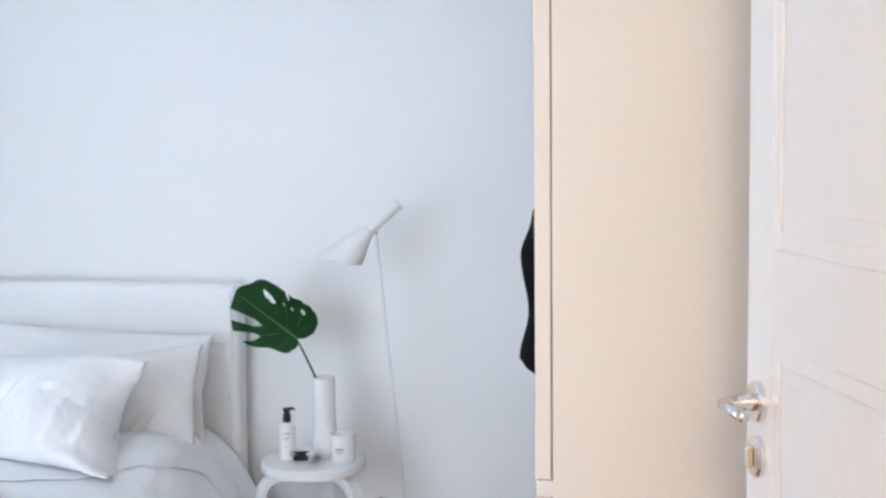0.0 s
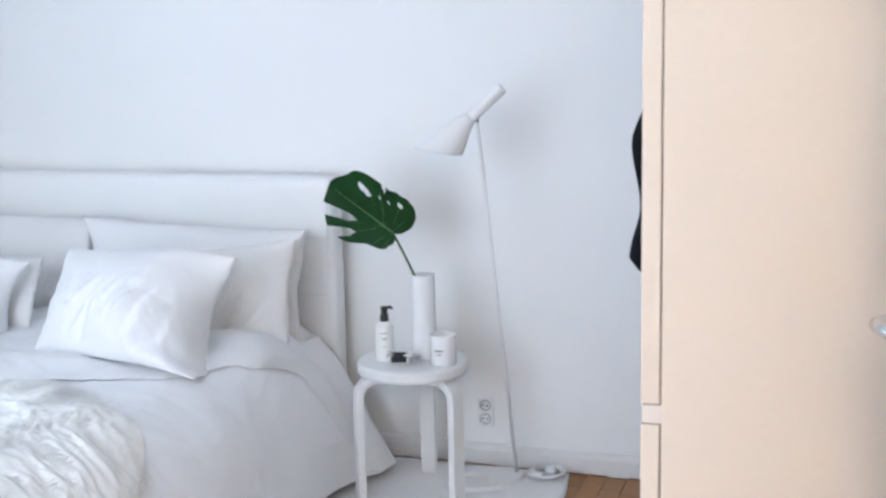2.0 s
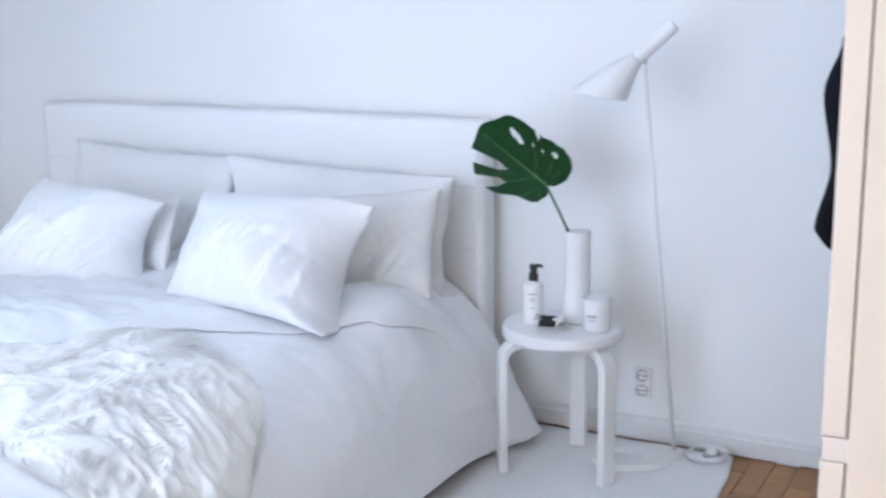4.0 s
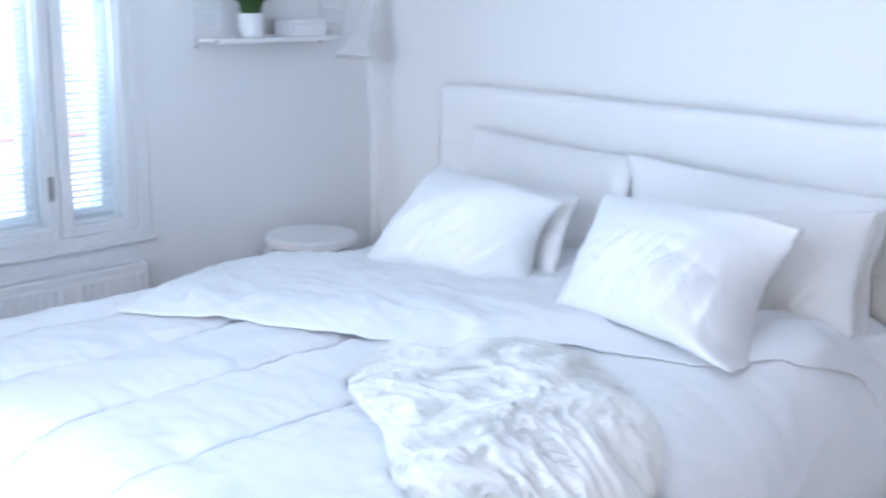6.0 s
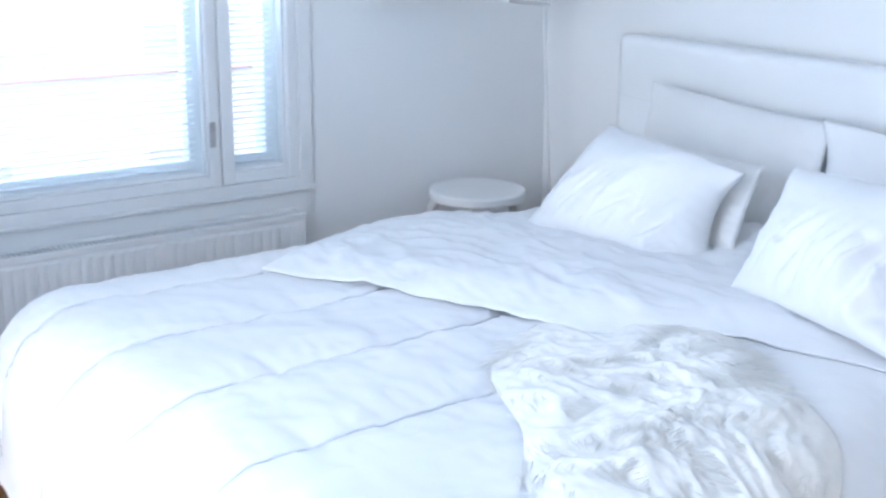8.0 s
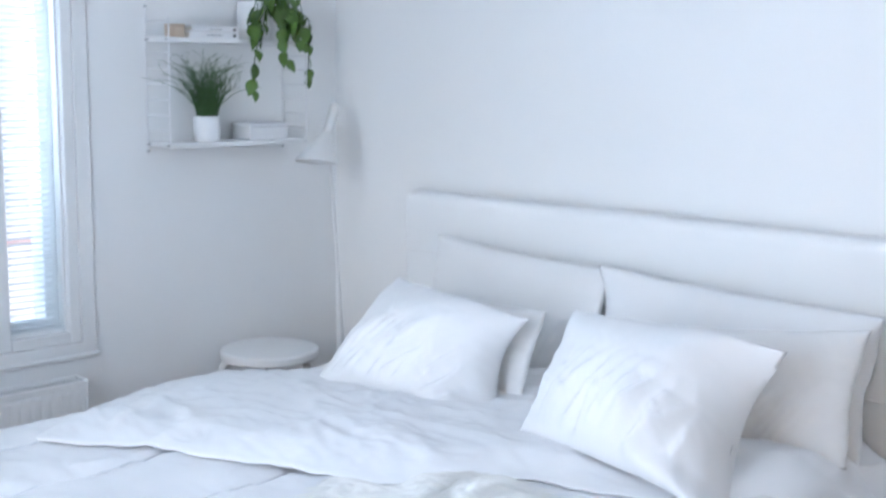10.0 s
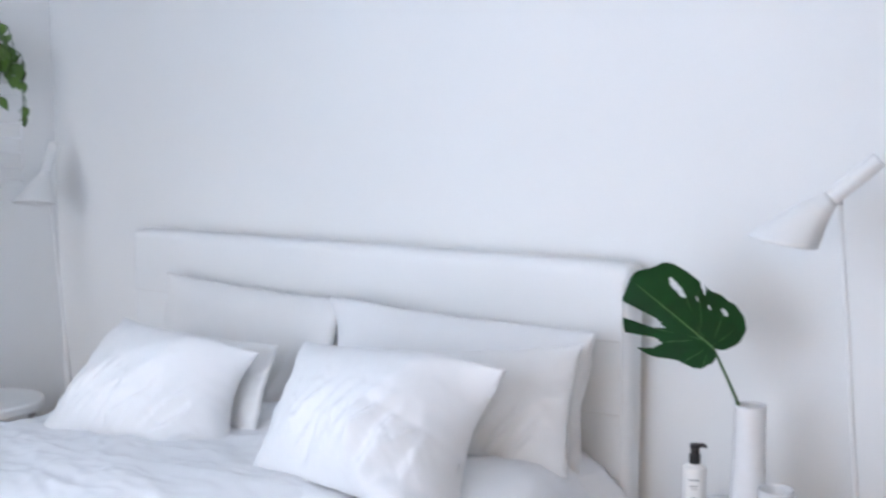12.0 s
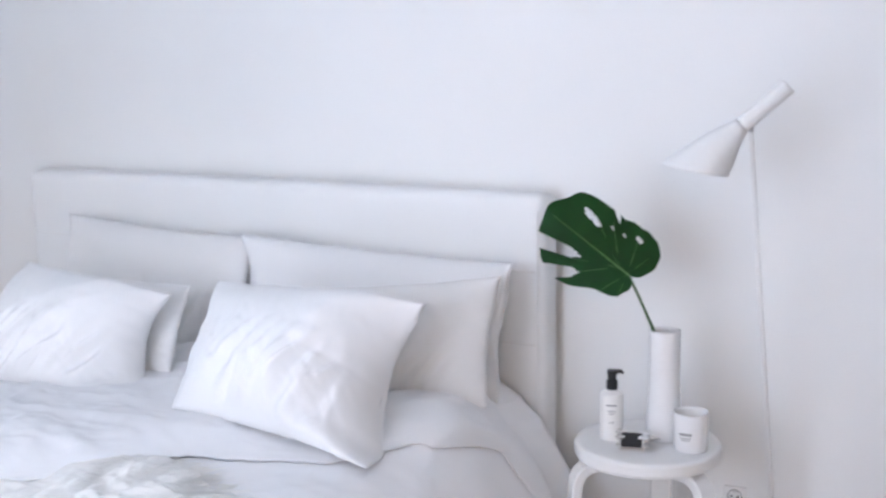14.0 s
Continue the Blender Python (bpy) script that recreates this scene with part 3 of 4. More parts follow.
def pillow(label, tl, tr, bl, br, thick, seed, mat, wrinkle=1.0, turn=0.0, nip=0.05, frill=0.0, crook=(0.30, 0.0, 0.45, 0.10)):
    """A stuffed pillow between its four corners, with pinched corners, creases and a softly wavy hem."""
    tl, tr, bl, br = Vector(tl), Vector(tr), Vector(bl), Vector(br)
    ax, up = ((tr - tl) + (br - bl)).normalized(), ((tl - bl) + (tr - br)).normalized()
    out = ax.cross(up).normalized()
    w, h = ((tr - tl).length + (br - bl).length) / 2, ((tl - bl).length + (tr - br).length) / 2
    bm = bmesh.new()

    def side(sign):
        def place(u, v):
            s, q = 2 * u - 1, 2 * v - 1
            fat = max(0.0, (1 - abs(s) ** 2.4)) ** 0.62 * max(0.0, (1 - abs(q) ** 2.4)) ** 0.62
            hem = 0.010 * noise.noise(Vector((s * 4 + seed, q * 4, 1.0)))
            ps, pq = s * (1 - nip * (1 - q * q) * abs(s) ** 3) + hem * abs(s) ** 4, q * (1 - 1.1 * nip * (1 - s * s) * abs(q) ** 3) + 1.4 * hem * abs(q) ** 4
            a, b = (ps + 1) / 2, (pq + 1) / 2
            base = (bl * (1 - a) + br * a) * (1 - b) + (tl * (1 - a) + tr * a) * b
            x, y = s * w / 2, q * h / 2
            calm = 0.35 + 0.65 * step(0.45, -0.35, q)
            ruck = calm * (crease(x * 1.1, y * 1.0, 1.3, seed) * 0.016 + crease(x * 2.4 + 1.2 * y, y * 0.9 - x * 0.6, 2.4, seed + 4) * 0.009)
            low = max(0.0, 0.25 - q) * (1 - q * q) * step(-0.95, -0.3, s) * (1 - step(0.5, 0.95, s))
            pleat = 0.034 * low * (1 - 2.4 * abs(noise.noise(Vector((s * 7.5 - 2.6 * q, q * 1.1, seed + 2)))))
            gather = 0.011 * noise.noise(Vector((s * 7, seed, q))) * abs(q) ** 5 * (1 - s * s) + 0.010 * noise.noise(Vector((q * 6, seed + 9, s))) * abs(s) ** 5 * (1 - q * q)
            rays = 0.012 * math.sin(9 * math.atan2(q, s) + seed) * (abs(s) * abs(q)) ** 1.6 * (1 - (s * q) ** 4)
            z = sign * (thick / 2) * fat * (1 + 0.14 * noise.noise(Vector((s * 1.3, q * 1.3, seed))))
            z += wrinkle * ((ruck + pleat) * (0.15 + fat) + gather + rays) * (1 if sign > 0 else 0.5)
            lean, rise, above, below = crook
            fold = s - lean - above * max(0.0, q - rise) - below * max(0.0, rise - q) + 0.05 * math.sin(5 * q + seed)
            deep = 0.5 * (fold + math.sqrt(fold * fold + 0.014))
            back = turn * deep * step(-1.15, -0.6, q)
            pucker = -0.07 * turn * math.exp(-((fold + 0.05) / 0.12) ** 2) * (0.8 + 0.7 * noise.noise(Vector((q * 5, seed, 0)))) * (1 - q * q)
            hollow = 0.42 * turn * max(0.0, s) ** 3 * (1 - q * q)
            base = base - ax * hollow
            wave = frill * math.sin(5.5 * q + seed) * abs(s) ** 4
            return base + out * (z + wave - back - pucker * max(sign, 0))
        return place

    grid(84, 68, side(1), bm)
    grid(84, 68, side(-1), bm)
    bmesh.ops.remove_doubles(bm, verts=bm.verts, dist=0.0025)
    t = part("pillow", bm, mat, smooth=True)
    return tagged(t, label, "pillow", group="pillows on the bed")


pillow("large white pillow standing against the headboard", (-2.438, -0.235, 0.888), (-1.715, -0.235, 0.855), (-2.42, -0.34, 0.47), (-1.70, -0.36, 0.47), 0.15, 1.0, PERCALE, 0.7, 0.0, 0.04)
pillow("large white pillow standing against the headboard", (-1.744, -0.250, 0.868), (-0.880, -0.245, 0.842), (-1.66, -0.36, 0.47), (-0.905, -0.300, 0.47), 0.16, 2.3, LINEN2, 0.7, 0.0, 0.04, 0.012)
pillow("white pillow leaning in the second row", (-2.22, -0.51, 0.770), (-1.695, -0.550, 0.775), (-2.28, -0.62, 0.48), (-1.695, -0.650, 0.520), 0.11, 6.0, PERCALE, 0.7, 0.0, 0.05)
pillow("white pillow leaning in the second row", (-1.48, -0.53, 0.780), (-0.862, -0.365, 0.832), (-1.48, -0.68, 0.49), (-0.880, -0.410, 0.500), 0.16, 7.7, PERCALE, 0.7, 0.0, 0.05, 0.010)
pillow("small white pillow leaning in front of the others", (-2.187, -0.650, 0.823), (-1.665, -0.715, 0.812), (-2.29, -0.90, 0.51), (-1.672, -0.860, 0.550), 0.19, 3.1, LINEN2, 1.0, 0.12, 0.06, 0.0, (0.22, 0.0, 0.3, -0.25))
pillow("small white pillow with rumpled cover in the front row", (-1.517, -0.650, 0.822), (-0.900, -0.730, 0.858), (-1.470, -0.910, 0.565), (-0.885, -0.995, 0.545), 0.21, 4.4, LINEN2, 1.0, 0.18, 0.06)


def sheepskin():
    """A long-haired throw lying over the bed's edge: a hide and some thousand tapered tufts."""
    t = thing("sheepskin_throw", "white long-haired sheepskin lying across the duvet", "throw", (0, 0, 0))
    mid, axis = Vector((-1.03, -1.56)), Vector((0.84, -0.54)).normalized()
    side = Vector((-axis.y, axis.x))

    def rim(a):
        return 1 + 0.10 * math.sin(3 * a + 1) + 0.07 * math.sin(5 * a + 0.4) + 0.05 * math.sin(9 * a)

    def flat(r, a):
        q = mid + axis * (0.64 * r * rim(a) * math.cos(a)) + side * (0.285 * r * rim(a) * math.sin(a))
        return q.x, q.y

    def pile(cx, cy, r):
        """Height of the matted wool over the duvet: broad hummocks and curling tufts, thin at the rim."""
        wx, wy = noise.noise(Vector((cx * 4, cy * 4, 1.0))), noise.noise(Vector((cx * 4, cy * 4, 6.0)))
        a, b = cx * 0.83 - cy * 0.55 + 0.10 * wx, cx * 0.55 + cy * 0.83 + 0.10 * wy
        tuft = noise.noise(Vector((a * 11, b * 15, 2.0)))
        curl = noise.noise(Vector((a * 30 + 1.5 * wy, b * 36, 4.0)))
        rim_fade = 1 - r ** 5
        return 0.020 + quilt_height(cx, cy, 0.0) + (0.012 * crease(cx, cy, 1.7, 21) + 0.014 * tuft + 0.006 * curl) * rim_fade - 0.026 * r ** 4

    def hide(u, v):
        r = 0.02 + 0.98 * v
        cx, cy = flat(r, 2 * math.pi * u)
        p, n = drape(cx, cy, 0.010)
        return p + n * pile(cx, cy, r)

    part("hide", grid(420, 150, hide), FUR, t, smooth=True)
    rnd = random.Random(5)
    verts, faces, normals = [], [], []

    def lock(cx, cy, r, length, width, high, bow):
        """One curving, tapered tuft lying along the nap: an arched strip from root to tip."""
        clump = noise.noise(Vector((cx * 5, cy * 5, 3.0)))
        p, n = drape(cx, cy, 0.010)
        p = p + n * (pile(cx, cy, min(r, 1.0)) - 0.004)
        swirl = -0.6 + 2.4 * noise.noise(Vector((cx * 3.0, cy * 3.0, 8.0))) + 1.3 * clump + rnd.uniform(-0.45, 0.45)
        flow = Vector((math.cos(swirl), math.sin(swirl), 0))
        flow = (flow - n * flow.dot(n)).normalized()
        wide = n.cross(flow)
        base, rows = len(verts), 6
        for i in range(rows):
            f = i / (rows - 1)
            w = width * (0.55 + 1.5 * f - 2.0 * f * f)
            lift = high * (0.5 + 2.6 * f - 2.9 * f * f)
            c = p + flow * (length * f) + wide * (bow * math.sin(2.6 * f)) + n * lift
            for k in range(5):
                e = (k - 2) / 2
                verts.append(c + wide * (w * e) - n * (high * 0.9 * e * e * (1 - 0.6 * f)))
                normals.append(tuple((n + wide * (0.22 * e)).normalized()))
        for i in range(rows - 1):
            for k in range(4):
                o = base + i * 5 + k
                faces.append((o + 5, o + 6, o + 1, o))

    for k in range(4500):
        r, a = math.sqrt(rnd.random()), rnd.uniform(0, 2 * math.pi)
        lock(*flat(r * 1.01 + max(0.0, r - 0.85) * rnd.uniform(0, 0.3), a), r, rnd.uniform(0.03, 0.06), rnd.uniform(0.0008, 0.0018), rnd.uniform(0.001, 0.004), rnd.uniform(-0.012, 0.012))
    me = bpy.data.meshes.new("wool")
    me.from_pydata([tuple(v) for v in verts], [], faces)
    me.materials.append(FUR)
    me.shade_smooth()
    me.normals_split_custom_set_from_vertices(normals)
    wool = new("wool", me)
    wool.parent = t
    tagged(wool, "long white wavy wool", kind="stuff")


sheepskin()


# ---- stools ----
def stool(place, turn, label):
    """A three-legged round stool with bent birch legs."""
    t = thing("stool", label, "stool", place, turn, group="round white stools")
    part("seat", lathe([(0, 0.402), (0.163, 0.402), (0.172, 0.405), (0.1755, 0.412), (0.1755, 0.432), (0.172, 0.438), (0.165, 0.440), (0, 0.440)], 64), BIRCH, t, smooth=False)
    for k in range(3):
        m = Matrix.Rotation(radians(120 * k), 4, "Z")
        bm = bmesh.new()
        path = [(0.06, 0.389), (0.125, 0.389)] + [(0.125 + 0.055 * math.sin(a), 0.334 + 0.055 * math.cos(a)) for a in (radians(q) for q in range(10, 91, 10))] + [(0.1805, 0.2), (0.181, 0.0)]
        half, wide = 0.0125, 0.0255
        rings = []
        for i, (r, z) in enumerate(path):
            a, b = path[max(i - 1, 0)], path[min(i + 1, len(path) - 1)]
            d = Vector((b[0] - a[0], b[1] - a[1])).normalized()
            nrm = Vector((-d.y, d.x))
            corners = []
            for sx, sy in ((-1, -1), (-1, 1), (1, 1), (1, -1)):
                for bx, by in ((0.72, 1.0), (1.0, 0.9)) if sx * sy > 0 else ((1.0, 0.9), (0.72, 1.0)):
                    q = Vector((r, z)) + nrm * (half * sx * bx)
                    corners.append(bm.verts.new((q.x, wide * sy * by, q.y)))
            rings.append(corners)
        for a, b in zip(rings, rings[1:]):
            for j in range(8):
                bm.faces.new([a[j], a[(j + 1) % 8], b[(j + 1) % 8], b[j]])
        bm.faces.new(rings[0])
        bm.faces.new(rings[-1])
        bmesh.ops.transform(bm, matrix=m, verts=bm.verts)
        part("leg", bm, BIRCH, t)
    return t


S1, S2 = (-0.490, -0.330), (-3.025, -0.505)
stool((S1[0], S1[1], 0.0105), 96, "white three-legged round stool used as a bedside table")
stool((S2[0], S2[1], 0.0), -30, "white three-legged round stool in the corner behind the bed")
TOP = 0.4507


# ---- lamps ----
def aj_lamp(foot, joint, heading, rake, label, fall=0.0):
    """A floor lamp: oval foot with a round hole, slender stem, tilting conical shade on a short tube."""
    t = thing("floor_lamp", label, "floor lamp", (0, 0, 0), group="white floor lamps")
    fx, fy, fz = foot
    d = Vector((math.cos(radians(rake)), math.sin(radians(rake)), 0))
    s = Vector((-d.y, d.x, 0))
    bm = bmesh.new()
    outer, inner, n = [], [], 48
    for top in (0, 1):
        o, i = [], []
        for k in range(n):
            a = 2 * math.pi * k / n
            r = 1.0 if math.cos(a) < 0 else 1.0 - 0.28 * math.cos(a) ** 2
            sh = 0.006 if top else 0
            o.append(bm.verts.new(Vector((fx, fy, fz)) - d * 0.115 + d * ((0.145 - sh) * math.cos(a)) + s * ((0.098 - sh) * math.sin(a) * r) + Vector((0, 0, 0.014 * top))))
            i.append(bm.verts.new(Vector((fx, fy, fz)) - d * 0.155 + d * (0.055 * math.cos(a)) + s * (0.055 * math.sin(a)) + Vector((0, 0, 0.014 * top))))
        outer.append(o)
        inner.append(i)
    for k in range(n):
        j = (k + 1) % n
        bm.faces.new([outer[0][k], outer[0][j], outer[1][j], outer[1][k]])
        bm.faces.new([inner[0][k], inner[1][k], inner[1][j], inner[0][j]])
        bm.faces.new([outer[1][k], outer[1][j], inner[1][j], inner[1][k]])
        bm.faces.new([outer[0][k], inner[0][k], inner[0][j], outer[0][j]])
    part("foot", bm, LAMP_WHITE, t)
    part("stem", tube([(fx, fy, fz + 0.012), tuple((Vector((fx, fy, fz)) + Vector(joint)) / 2), joint], [0.0062, 0.0058, 0.0055], 14), LAMP_WHITE, t, smooth=True)
    # head: tube axis rises backwards at about 42 degrees, the shade opens down and forwards
    h = Vector((math.cos(radians(heading)), math.sin(radians(heading)), 0))
    w = Vector((-h.y, h.x, 0))
    tilt = radians(42 + fall)
    ax = -h * math.cos(tilt) + Vector((0, 0, math.sin(tilt)))
    start = Vector(joint) - ax * 0.045
    top = Vector(joint) + ax * 0.108
    head = part("tube", tube([start, top - ax * 0.004, top], [0.0192, 0.0192, 0.0165], 24), LAMP_WHITE, t, "white enamelled lamp tube", smooth=False)
    part("switch", tube([Vector(joint) - Vector((0, 0, 0.03)), Vector(joint) + ax * 0.002], 0.008, 10), STEEL, head)
    rim_c = Vector(joint) + h * 0.118 - Vector((0, 0, 0.115))
    bm = bmesh.new()
    rings = []
    for i in range(15):
        f = i / 14
        c = (Vector(joint) - ax * 0.022).lerp(rim_c, f)
        r = 0.0193 + (0.0765 - 0.0193) * f ** 1.1
        up_n = ax.lerp(Vector((0, 0, 1)) - h * 0.2, step(0.1, 1.0, f)).normalized()
        u1 = w
        u2 = up_n.cross(w).normalized()
        rings.append([bm.verts.new(c + u1 * (r * math.cos(2 * math.pi * k / 40)) + u2 * (r * math.sin(2 * math.pi * k / 40))) for k in range(40)])
    for a, b in zip(rings, rings[1:]):
        for k in range(40):
            bm.faces.new([a[k], a[(k + 1) % 40], b[(k + 1) % 40], b[k]])
    thicken(part("shade", bm, LAMP_WHITE, t, "white conical lampshade", smooth=True), 0.002)
    return t


aj_lamp((-0.215, -0.105, 0.0105), (-0.268, -0.318, 1.230), 192, 40, "white floor lamp with a tilted conical shade beside the bed")
aj_lamp((-3.02, -0.135, 0.0), (-3.06, -0.200, 1.212), 298, 110, "white floor lamp in the corner behind the far stool", 10)


def cable():
    t = thing("lamp_cable", "white coiled lamp cable lying on the floor", "cable", (0, 0, 0))
    rnd = random.Random(3)
    pts = []
    for k in range(150):
        a = 2 * math.pi * k / 26
        r = 0.055 + 0.008 * math.sin(k * 0.21) + rnd.uniform(-0.001, 0.001)
        pts.append((-0.115 + r * math.cos(a), -0.090 + r * 0.92 * math.sin(a), 0.016 + 0.020 * (k / 150) + 0.002 * math.sin(k)))
    part("coil", tube(pts, 0.0032, 6), PLASTIC, t, smooth=True)
    part("lead", tube([pts[0], (-0.13, -0.075, 0.016), (-0.190, -0.090, 0.016), (-0.215, -0.105, 0.026)], 0.003, 6), PLASTIC, t, smooth=True)
    part("plug", lathe([(0, 0), (0.018, 0.001), (0.019, 0.02), (0.012, 0.034), (0, 0.036)], 18, Matrix.Translation((-0.105, -0.085, 0.0115))), PLASTIC, t)
    part("dimmer", boxed((-0.128, -0.108, 0.0115), (-0.085, -0.068, 0.030), 0.006, 3), STEEL, t, "grey foot dimmer")


cable()


def socket():
    t = thing("wall_socket", "white double wall socket above the skirting", "socket", (-0.352, 0, 0.190))
    part("plate", boxed((-0.030, -0.009, -0.050), (0.030, -0.0005, 0.050), 0.004, 3), PLASTIC, t)
    for z in (0.024, -0.024):
        cup = part("recess", lathe([(0.0195, 0.0), (0.0195, 0.0015), (0.017, 0.0005), (0.016, -0.006), (0, -0.006)], 28, Matrix.Translation((0, -0.0095, z)) @ Matrix.Rotation(radians(90), 4, "X")), GREY_INK, t, "round recessed socket outlet")
        for x in (-0.0085, 0.0085):
            part("contact_hole", lathe([(0, 0), (0.0032, 0), (0.0032, 0.002), (0, 0.002)], 10, Matrix.Translation((x, -0.0105, z)) @ Matrix.Rotation(radians(90), 4, "X")), BLACK, cup)
        for q in (0.0145, -0.0145):
            part("earth_clip", boxed((-0.003, -0.014, z + q - 0.002), (0.003, -0.012, z + q + 0.002)), STEEL, cup)


socket()


# ---- things on the bedside stool ----
def vase(place):
    t = thing("vase", "tall white ceramic vase on the stool", "vase", place)
    prof = [(0, 0.0), (0.042, 0.0), (0.0445, 0.004), (0.043, 0.03), (0.0375, 0.13), (0.0365, 0.262), (0.0375, 0.268), (0.0345, 0.269), (0.0335, 0.262), (0.034, 0.13), (0.035, 0.012), (0, 0.010)]
    part("body", lathe(prof, 40), CERAMIC, t, smooth=True)


VASE = (-0.462, -0.293, TOP)
vase(VASE)


def monstera():
    """One cut leaf on its stalk, standing in the vase."""
    t = thing("monstera_leaf", "dark green split monstera leaf standing in the white vase", "leaf", (0, 0, 0))
    joint = Vector((-0.528, -0.372, 0.862))
    foot = Vector((VASE[0] + 0.012, VASE[1] + 0.01, TOP + 0.02))
    lip = Vector((VASE[0] - 0.027, VASE[1] - 0.010, TOP + 0.27))
    stalk = [foot, foot.lerp(lip, 0.55), lip, lip.lerp(joint, 0.5) + Vector((0.003, 0, -0.004)), joint]
    part("stalk", tube(stalk, [0.0046, 0.0044, 0.0042, 0.0038, 0.0034], 10), STEM, t, smooth=True)
    radius = [(-165, 0.04), (-120, 0.15), (-90, 0.25), (-75, 0.29), (-59, 0.34), (-51, 0.48), (-44, 0.70), (-19, 0.90), (0, 1.0), (22, 0.90), (37, 0.67), (42, 0.545), (48, 0.53), (62, 0.47), (80, 0.43), (104, 0.37), (120, 0.28), (145, 0.13), (165, 0.04)]
    slits = ((-17.5, 0.46, 4.2), (-35.5, 0.44, 4.8), (41.5, 0.46, 1.8))
    holes = ((0.60, 0.215, 0.24, 0.058, 12), (0.13, 0.315, 0.085, 0.040, 10), (0.27, 0.265, 0.055, 0.012, 20), (0.40, 0.25, 0.05, 0.012, 20))
    size = 0.252
    ex = Vector((-0.80, -0.10, 0.60)).normalized()
    ey = Vector((0.58, 0.30, 0.76))
    ey = (ey - ex * ey.dot(ex)).normalized()
    ez = ex.cross(ey).normalized()
    bm = bmesh.new()
    nt, nr = 260, 46
    ring = []
    for i in range(nt + 1):
        th = -165 + 330 * i / nt
        rmax = sum(curve_at(radius, min(165, max(-165, th + k))) for k in (-6, -3, 0, 3, 6)) / 5 * (1 + 0.012 * math.sin(th * 0.35))
        col = []
        for j in range(nr + 1):
            r = rmax * j / nr
            x, y = r * math.cos(radians(th)), r * math.sin(radians(th))
            fold = -0.10 * abs(y) ** 1.5 + 0.05 * x * x - 0.12 * max(0, x - 0.6) ** 2
            rib = 0.0015 * math.cos(abs(th) * 0.36) * min(1, r * 3)
            col.append((x, y, bm.verts.new(joint + (ex * x + ey * y + ez * (-(fold + rib))) * size)))
        ring.append(col)
    for i in range(nt):
        for j in range(nr):
            cx = sum(ring[a][b][0] for a in (i, i + 1) for b in (j, j + 1)) / 4
            cy = sum(ring[a][b][1] for a in (i, i + 1) for b in (j, j + 1)) / 4
            r, th = math.hypot(cx, cy), math.degrees(math.atan2(cy, cx))
            cut = any(abs(th - s) < w * step(d, d + 0.12, r) and r > d for s, d, w in slits)
            for hx, hy, a, b, rot in holes:
                ca, sa = math.cos(radians(rot)), math.sin(radians(rot))
                p, q = (cx - hx) * ca + (cy - hy) * sa, -(cx - hx) * sa + (cy - hy) * ca
                cut = cut or (p / a * 2) ** 2 + (q / b * 2) ** 2 < 1
            if not cut:
                q4 = [ring[i][j][2], ring[i + 1][j][2], ring[i + 1][j + 1][2], ring[i][j + 1][2]]
                bm.faces.new(q4)
    bmesh.ops.remove_doubles(bm, verts=bm.verts, dist=0.00005)
    blade = part("blade", bm, LEAF, t, smooth=True)
    thicken(blade, 0.0008)
    part("midrib", tube([joint + (ex * x + ez * (-0.05 * x * x - 0.004)) * size for x in (0.0, 0.3, 0.6, 0.9)], [0.0024, 0.0018, 0.0012, 0.0006], 6), VEIN, blade)
    for s in (-1, 1):
        for a, ln in ((28, 0.55), (45, 0.45), (70, 0.34), (105, 0.24)):
            pts = [joint + (ex * (x0 + q * ln * math.cos(radians(a))) + ey * (s * q * ln * math.sin(radians(a))) - ez * (0.05 * (x0 + q * ln) ** 2 - 0.10 * (q * ln * math.sin(radians(a))) ** 1.5 - 0.002)) * size
                   for x0 in (0.12 if a < 60 else 0.02,) for q in (0.0, 0.5, 1.0)]
            part("side_vein", tube(pts, [0.0007, 0.0005, 0.0003], 5), VEIN, blade)


monstera()


def pump_bottle(place, turn):
    t = thing("pump_bottle", "white lotion bottle with a black pump", "bottle", place, turn)
    part("body", lathe([(0, 0), (0.0265, 0), (0.028, 0.003), (0.028, 0.108), (0.0265, 0.115), (0.016, 0.121), (0.014, 0.124), (0, 0.124)], 32), LOTION, t, smooth=False)
    pump = part("pump", lathe([(0, 0.124), (0.0135, 0.124), (0.0135, 0.145), (0.0105, 0.147), (0.0105, 0.160), (0.012, 0.161), (0.012, 0.171), (0, 0.172)], 24), BLACK, t, "black plastic pump")
    part("nozzle", tube([(0.0, 0.0, 0.166), (0.020, 0.0, 0.169), (0.027, 0.0, 0.164)], [0.0065, 0.005, 0.0035], 10), BLACK, pump)
    for z, w, h, ink in ((0.088, 0.026, 0.0032, GREY_INK), (0.074, 0.018, 0.002, GREY_INK), (0.068, 0.014, 0.002, GREY_INK), (0.046, 0.012, 0.002, GREY_INK)):
        bm = grid(8, 1, lambda u, v: (0.0283 * math.sin((u - 0.5) * w / 0.0283), -0.0283 * math.cos((u - 0.5) * w / 0.0283), z + v * h))
        thicken(part("label_line", bm, ink, t), 0.0003)


pump_bottle((-0.574, -0.352, TOP), 18)


